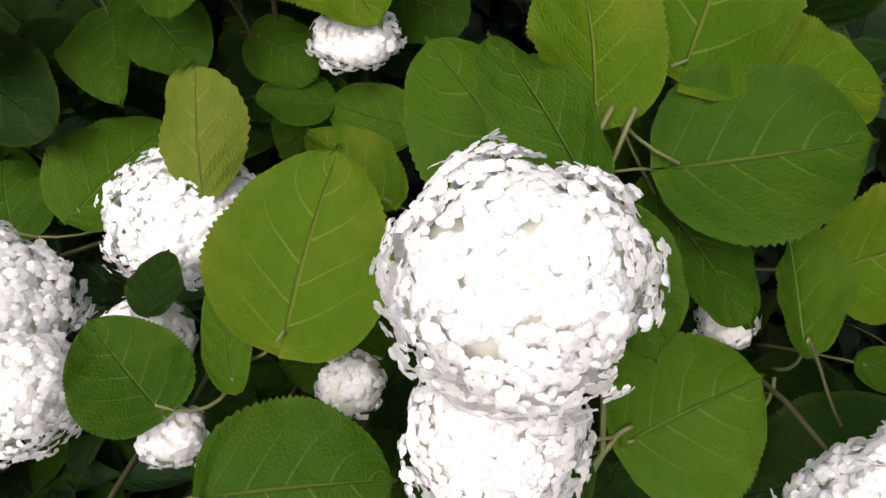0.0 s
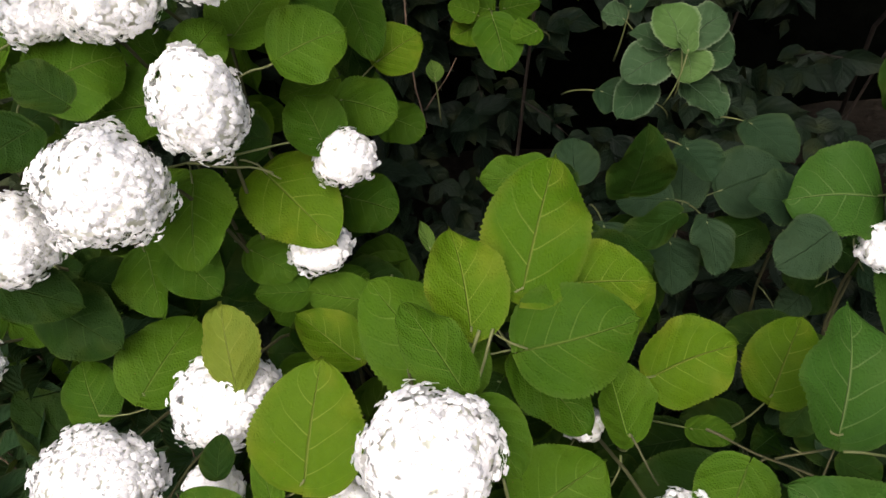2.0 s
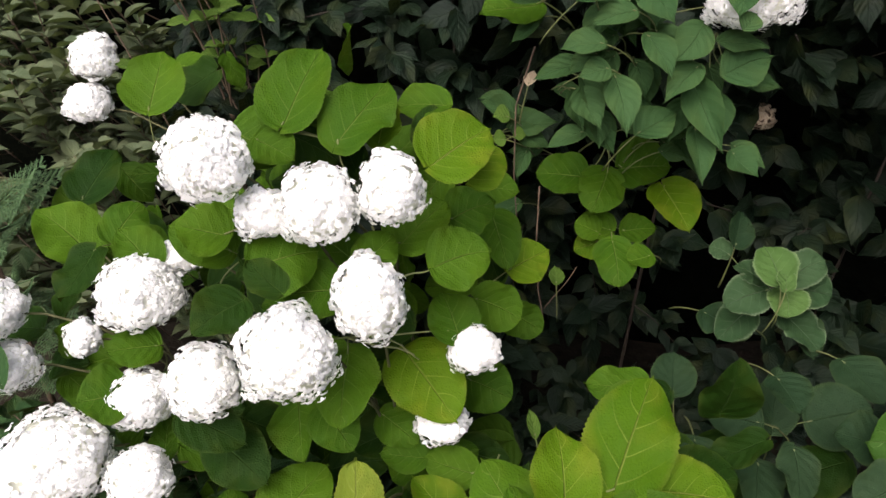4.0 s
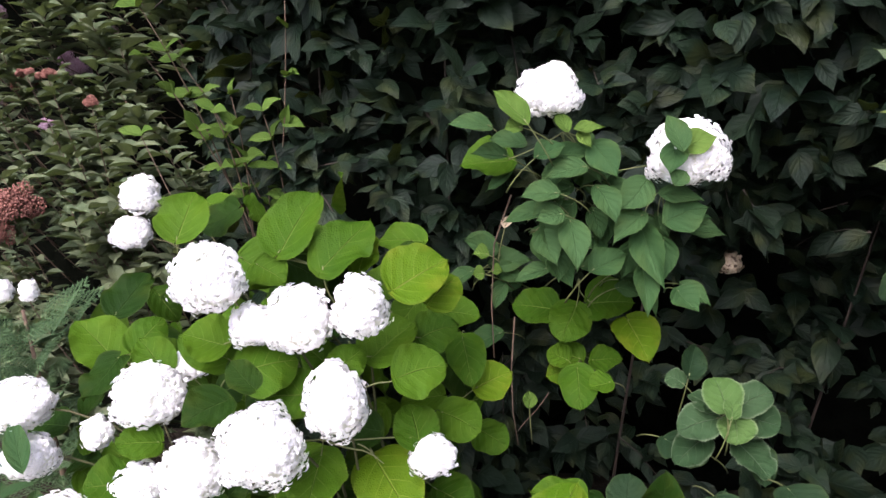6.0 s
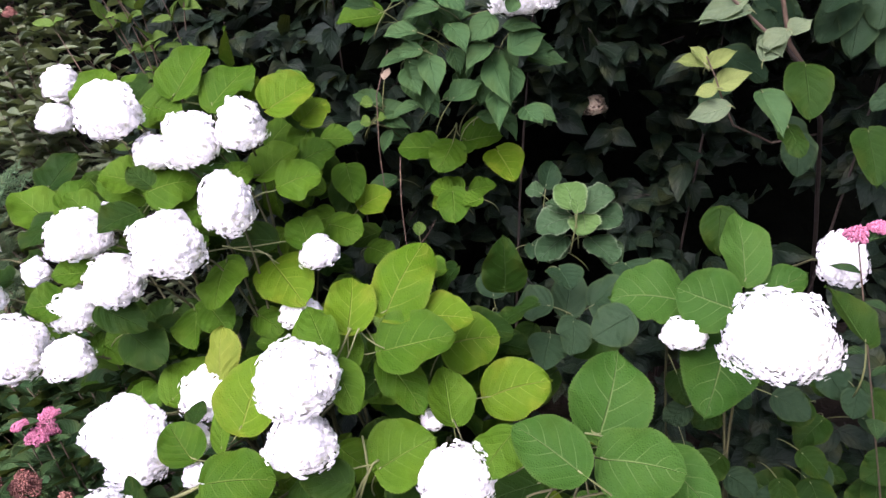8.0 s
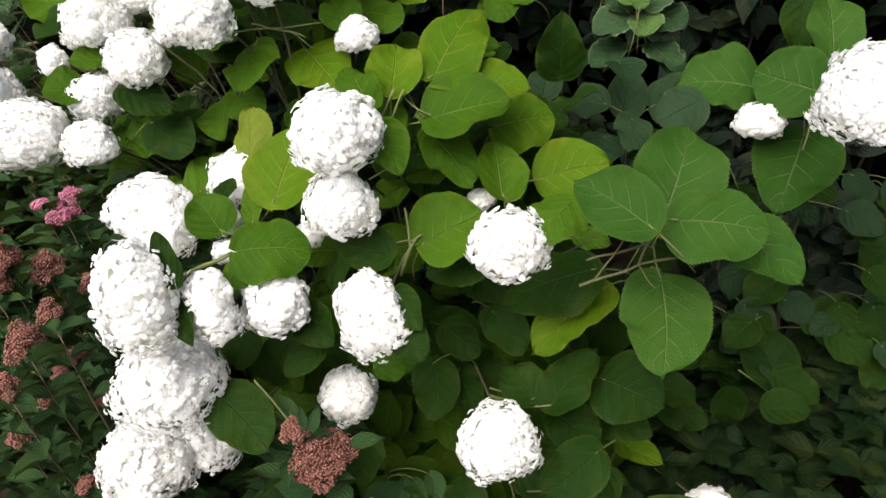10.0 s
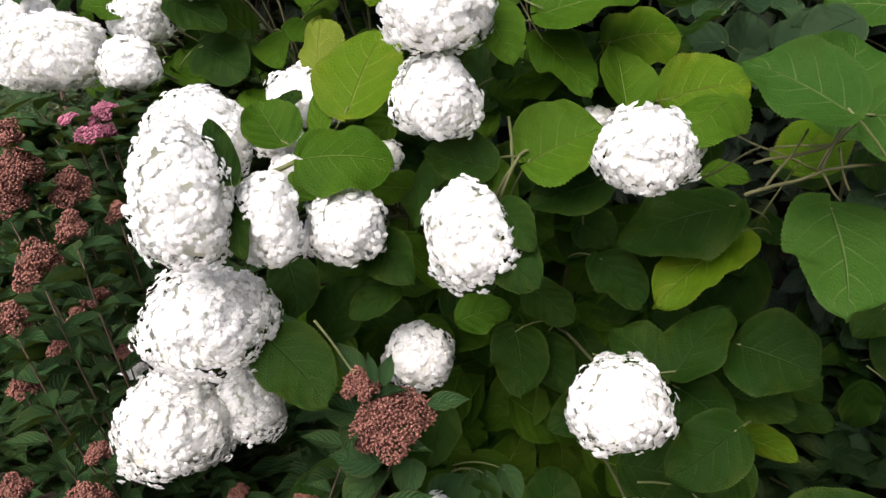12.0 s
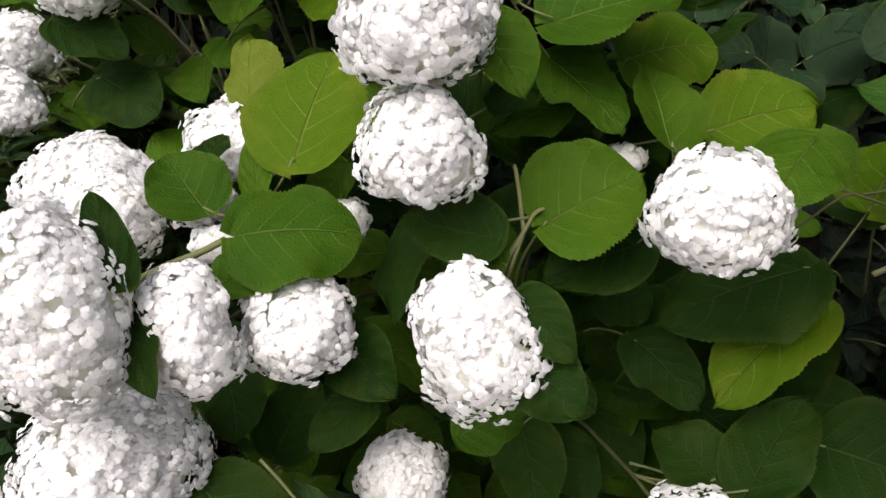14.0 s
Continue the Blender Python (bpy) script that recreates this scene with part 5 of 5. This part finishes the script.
SPIREA_BUSH.cluster((-0.531, 0.212, 0.595), 0.024, 0.028)
SPIREA_BUSH.cluster((-0.474, 0.404, 0.683), 0.020, 0.022)
SPIREA_BUSH.cluster((-0.569, 0.240, 0.475), 0.022, 0.022)
SPIREA_BUSH.cluster((-0.485, 0.250, 0.362), 0.021, 0.018)
SPIREA_BUSH.cluster((-0.580, 0.185, 0.341), 0.028, 0.024)
SPIREA_BUSH.cluster((-0.481, 0.199, 0.315), 0.036, 0.028)
SPIREA_BUSH.cluster((-0.321, 0.327, 0.242), 0.017, 0.015)
SPIREA_BUSH.cluster((-0.424, 0.246, 0.261), 0.018, 0.018)
SPIREA_BUSH.cluster((-0.496, 0.338, 0.574), 0.021, 0.016)
SPIREA_BUSH.cluster((-0.189, 0.277, 0.262), 0.027, 0.023)
SPIREA_BUSH.cluster((-0.062, 0.216, 0.506), 0.026, 0.023)
SPIREA_BUSH.cluster((-0.024, 0.220, 0.450), 0.057, 0.048)
SPIREA_BUSH.cluster((-0.508, 0.473, 0.826), 0.026, 0.016, PINK, "fresh pink flower cluster")
SPIREA_BUSH.cluster((-0.557, 0.455, 0.818), 0.018, 0.011, PINK, "fresh pink flower cluster")
SPIREA_BUSH.cluster((-0.521, 0.461, 0.792), 0.035, 0.020, PINK, "fresh pink flower cluster")
SPIREA_BUSH.cluster((-0.551, 0.306, 0.503), 0.019, 0.015)
SPIREA_BUSH.cluster((-0.521, 0.321, 0.548), 0.015, 0.014)
SPIREA_BUSH.cluster((-0.464, 0.333, 0.486), 0.014, 0.012)
SPIREA_BUSH.cluster((-0.588, 0.459, 0.690), 0.027, 0.025)
SPIREA_BUSH.leaf((-0.027, 0.197, 0.519), (-0.023, 0.235, 0.545), 0.020)
SPIREA_BUSH.leaf((-0.036, 0.198, 0.522), (-0.053, 0.230, 0.549), 0.014)
SPIREA_BUSH.leaf((0.021, 0.217, 0.484), (0.076, 0.231, 0.485), 0.025)
SPIREA_BUSH.leaf((-0.040, 0.203, 0.403), (-0.111, 0.198, 0.416), 0.047)
SPIREA_BUSH.leaf((-0.049, 0.229, 0.375), (-0.093, 0.164, 0.347), 0.049)
SPIREA_BUSH.leaf((-0.031, 0.132, 0.378), (0.034, 0.167, 0.388), 0.033)
SPIREA_BUSH.leaf((-0.066, 0.237, 0.503), (-0.107, 0.274, 0.540), 0.030)
SPIREA_BUSH.leaf((-0.010, 0.239, 0.389), (-0.009, 0.184, 0.356), 0.042)
SPIREA_BUSH.leaf((-0.077, 0.242, 0.447), (-0.130, 0.237, 0.457), 0.037)
for i in range(220):
    x, t = rng.uniform(-1.15, -0.1), rng.random()
    y = 0.25 + 0.45 * t + 0.25 * max(0, -0.3 - x)
    z = 0.25 + 0.55 * t + rng.uniform(-0.1, 0.05)
    if x > -0.3:
        z = min(z, 0.3)
    SPIREA_BUSH.shoot((x, y + 0.06, z), leaves=13, size=rng.uniform(0.08, 0.115))
SPIREA_BUSH.finish()


# ---- a lone spirea shoot across the shaded hydrangea ----
LONE_SPIREA = Spirea((1.2, 0.85, 0), "lone spirea stem with fresh pink flowers over the hydrangea", 44)
LONE_SPIREA.shoot((0.935, 0.47, 1.045), leaves=9, size=0.06, foot=(1.2, 0.85, 0))
for x, y, z, q in ((0.931, 0.468, 1.059, 0.023), (0.965, 0.475, 1.066, 0.018)):
    bud_cluster(LONE_SPIREA.ob, Vector((x, y, z)) - LONE_SPIREA.base, q, q * 0.65, PINK, 61, name="flower_head")
LONE_SPIREA.finish()


# ---- a taller spirea further off ----
FAR_SPIREA = Spirea((-1.2, 1.75, 0), "tall far spirea with grey-green leaves and faded mauve flower clusters", 57)
FAR_SPIREA.cluster((-1.365, 1.522, 1.337), 0.081, 0.073)
FAR_SPIREA.cluster((-1.400, 1.475, 1.263), 0.045, 0.065)
FAR_SPIREA.cluster((-1.444, 1.387, 1.193), 0.055, 0.047)
FAR_SPIREA.cluster((-1.549, 2.101, 1.769), 0.044, 0.036, MAUVE, "faded mauve flower cluster")
FAR_SPIREA.cluster((-1.505, 2.108, 1.728), 0.060, 0.040, MAUVE, "faded mauve flower cluster")
FAR_SPIREA.cluster((-1.463, 2.274, 1.868), 0.042, 0.025, MAUVE, "faded mauve flower cluster")
FAR_SPIREA.cluster((-1.970, 2.335, 1.957), 0.055, 0.033, MAUVE, "faded mauve flower cluster")
FAR_SPIREA.cluster((-1.586, 1.947, 1.687), 0.057, 0.038)
FAR_SPIREA.cluster((-1.427, 1.795, 1.553), 0.025, 0.025, MAUVE, "faded mauve flower cluster")
for i in range(540):
    x, z = rng.uniform(-2.0, -0.62), rng.uniform(0.5, 2.3)
    if noise.noise((x * 3.5, z * 3.5, 4)) < -0.18:
        continue
    y = 1.5 + 0.25 * rng.random() + 0.3 * max(0, z - 1.3) - 0.1 * (x + 0.6) + 0.2 * noise.noise((x * 2.5, z * 2.5, 8))
    FAR_SPIREA.shoot((x, y, z), leaves=11, size=rng.uniform(0.06, 0.1), foot=(x + rng.uniform(-0.1, 0.2), y + 0.25, z - rng.uniform(0.1, 0.4)))
for i in range(11):
    x, z = rng.uniform(-1.9, -1.1), rng.uniform(1.45, 2.1)
    FAR_SPIREA.cluster((x, 1.45 + 0.3 * max(0, z - 1.3) - 0.1 * (x + 0.6), z), rng.uniform(0.02, 0.04), rng.uniform(0.012, 0.02), rng.choice((MAUVE, RUST, RUST)), "faded flower cluster")
FAR_SPIREA.finish(SMALL)


# ---- lime sprigs before the hedge ----
def lime_sprigs():
    base = Vector((-0.6, 1.35, 0))
    ob = thing("dogwood_shrub", base, "thin shrub with small lime green rounded leaves", "shrub")
    r = random.Random(77)
    meshes = []
    for s in POINTED[:3]:
        me = mesh_of("leaf", *s)
        me.materials.append(LEAF["l"])
        meshes.append(me)
    for k in range(9):
        top = Vector((-0.80 + 0.05 * k + r.uniform(-0.03, 0.03), 1.25 + r.uniform(-0.05, 0.1), 1.5 + r.uniform(-0.05, 0.4)))
        foot = Vector((-0.55 + r.uniform(-0.1, 0.1), 1.42, 0.9 if k else 0.0))
        pts = bent(foot, top, (foot + top) / 2 + Vector((0.05, 0.04, 0.1)), 8)
        rod("twig", [p - base for p in pts], 0.003, 0.0012, TWIG, ob)
        for j in range(8):
            p = pts[8 - j // 2] - base
            a = j * math.pi + r.uniform(-0.6, 0.6) + k
            d = Vector((math.cos(a), -0.35 + r.uniform(-0.3, 0.3), 0.25 + r.uniform(-0.4, 0.3))).normalized()
            length = r.uniform(0.038, 0.062)
            leaf = new("leaf", meshes[r.randrange(3)])
            leaf.parent, leaf.matrix_local = ob, leaf_pose(p, p + d * length, length * r.uniform(0.55, 0.75), (r.gauss(0, 0.3), -0.6, 0.8))


lime_sprigs()


# ---- thuja ----
def thuja():
    base = Vector((-1.09, 1.14, 0))
    ob = thing("thuja_shrub", base, "low thuja with flat feathery green sprays", "conifer")
    r = random.Random(91)
    rod("trunk", [Vector((0, 0, 0)), Vector((0.02, 0.02, 0.6)), Vector((0, 0, 1.15))], 0.012, 0.004, TWIG, ob)
    for k in range(46):
        root = Vector((r.uniform(-0.06, 0.06), r.uniform(-0.02, 0.06), r.uniform(0.55, 1.12)))
        a = r.uniform(-0.4, 3.6)
        d = Vector((math.cos(a), -math.sin(a), r.uniform(-0.1, 0.9))).normalized()
        side = d.cross(Vector((r.gauss(0, 0.3), -0.5, 0.8))).normalized()
        V, F = [], []

        def sliver(p, q, w):
            at = len(V)
            vs, fs = tube([p, p.lerp(q, 0.5), q], w, w * 0.35, 4)
            V.extend(vs)
            F.extend(tuple(i + at for i in f) for f in fs)

        length = r.uniform(0.13, 0.22)
        sliver(root, root + d * length, 0.0016)
        for j in range(1, 10):
            p = root + d * length * j / 10
            for sgn in (-1, 1):
                e = (d * 0.75 + side * sgn * 0.7).normalized()
                ln = length * 0.38 * (1 - j / 13)
                sliver(p, p + e * ln, 0.0013)
                for i in range(1, 5):
                    q = p + e * ln * i / 5
                    for s2 in (-1, 1):
                        sliver(q, q + (e * 0.8 + e.cross(d.cross(side)).normalized() * s2 * 0.6).normalized() * ln * 0.34, 0.0011)
        link("spray", mesh_of("spray", V, F), ob, THUJA)


thuja()
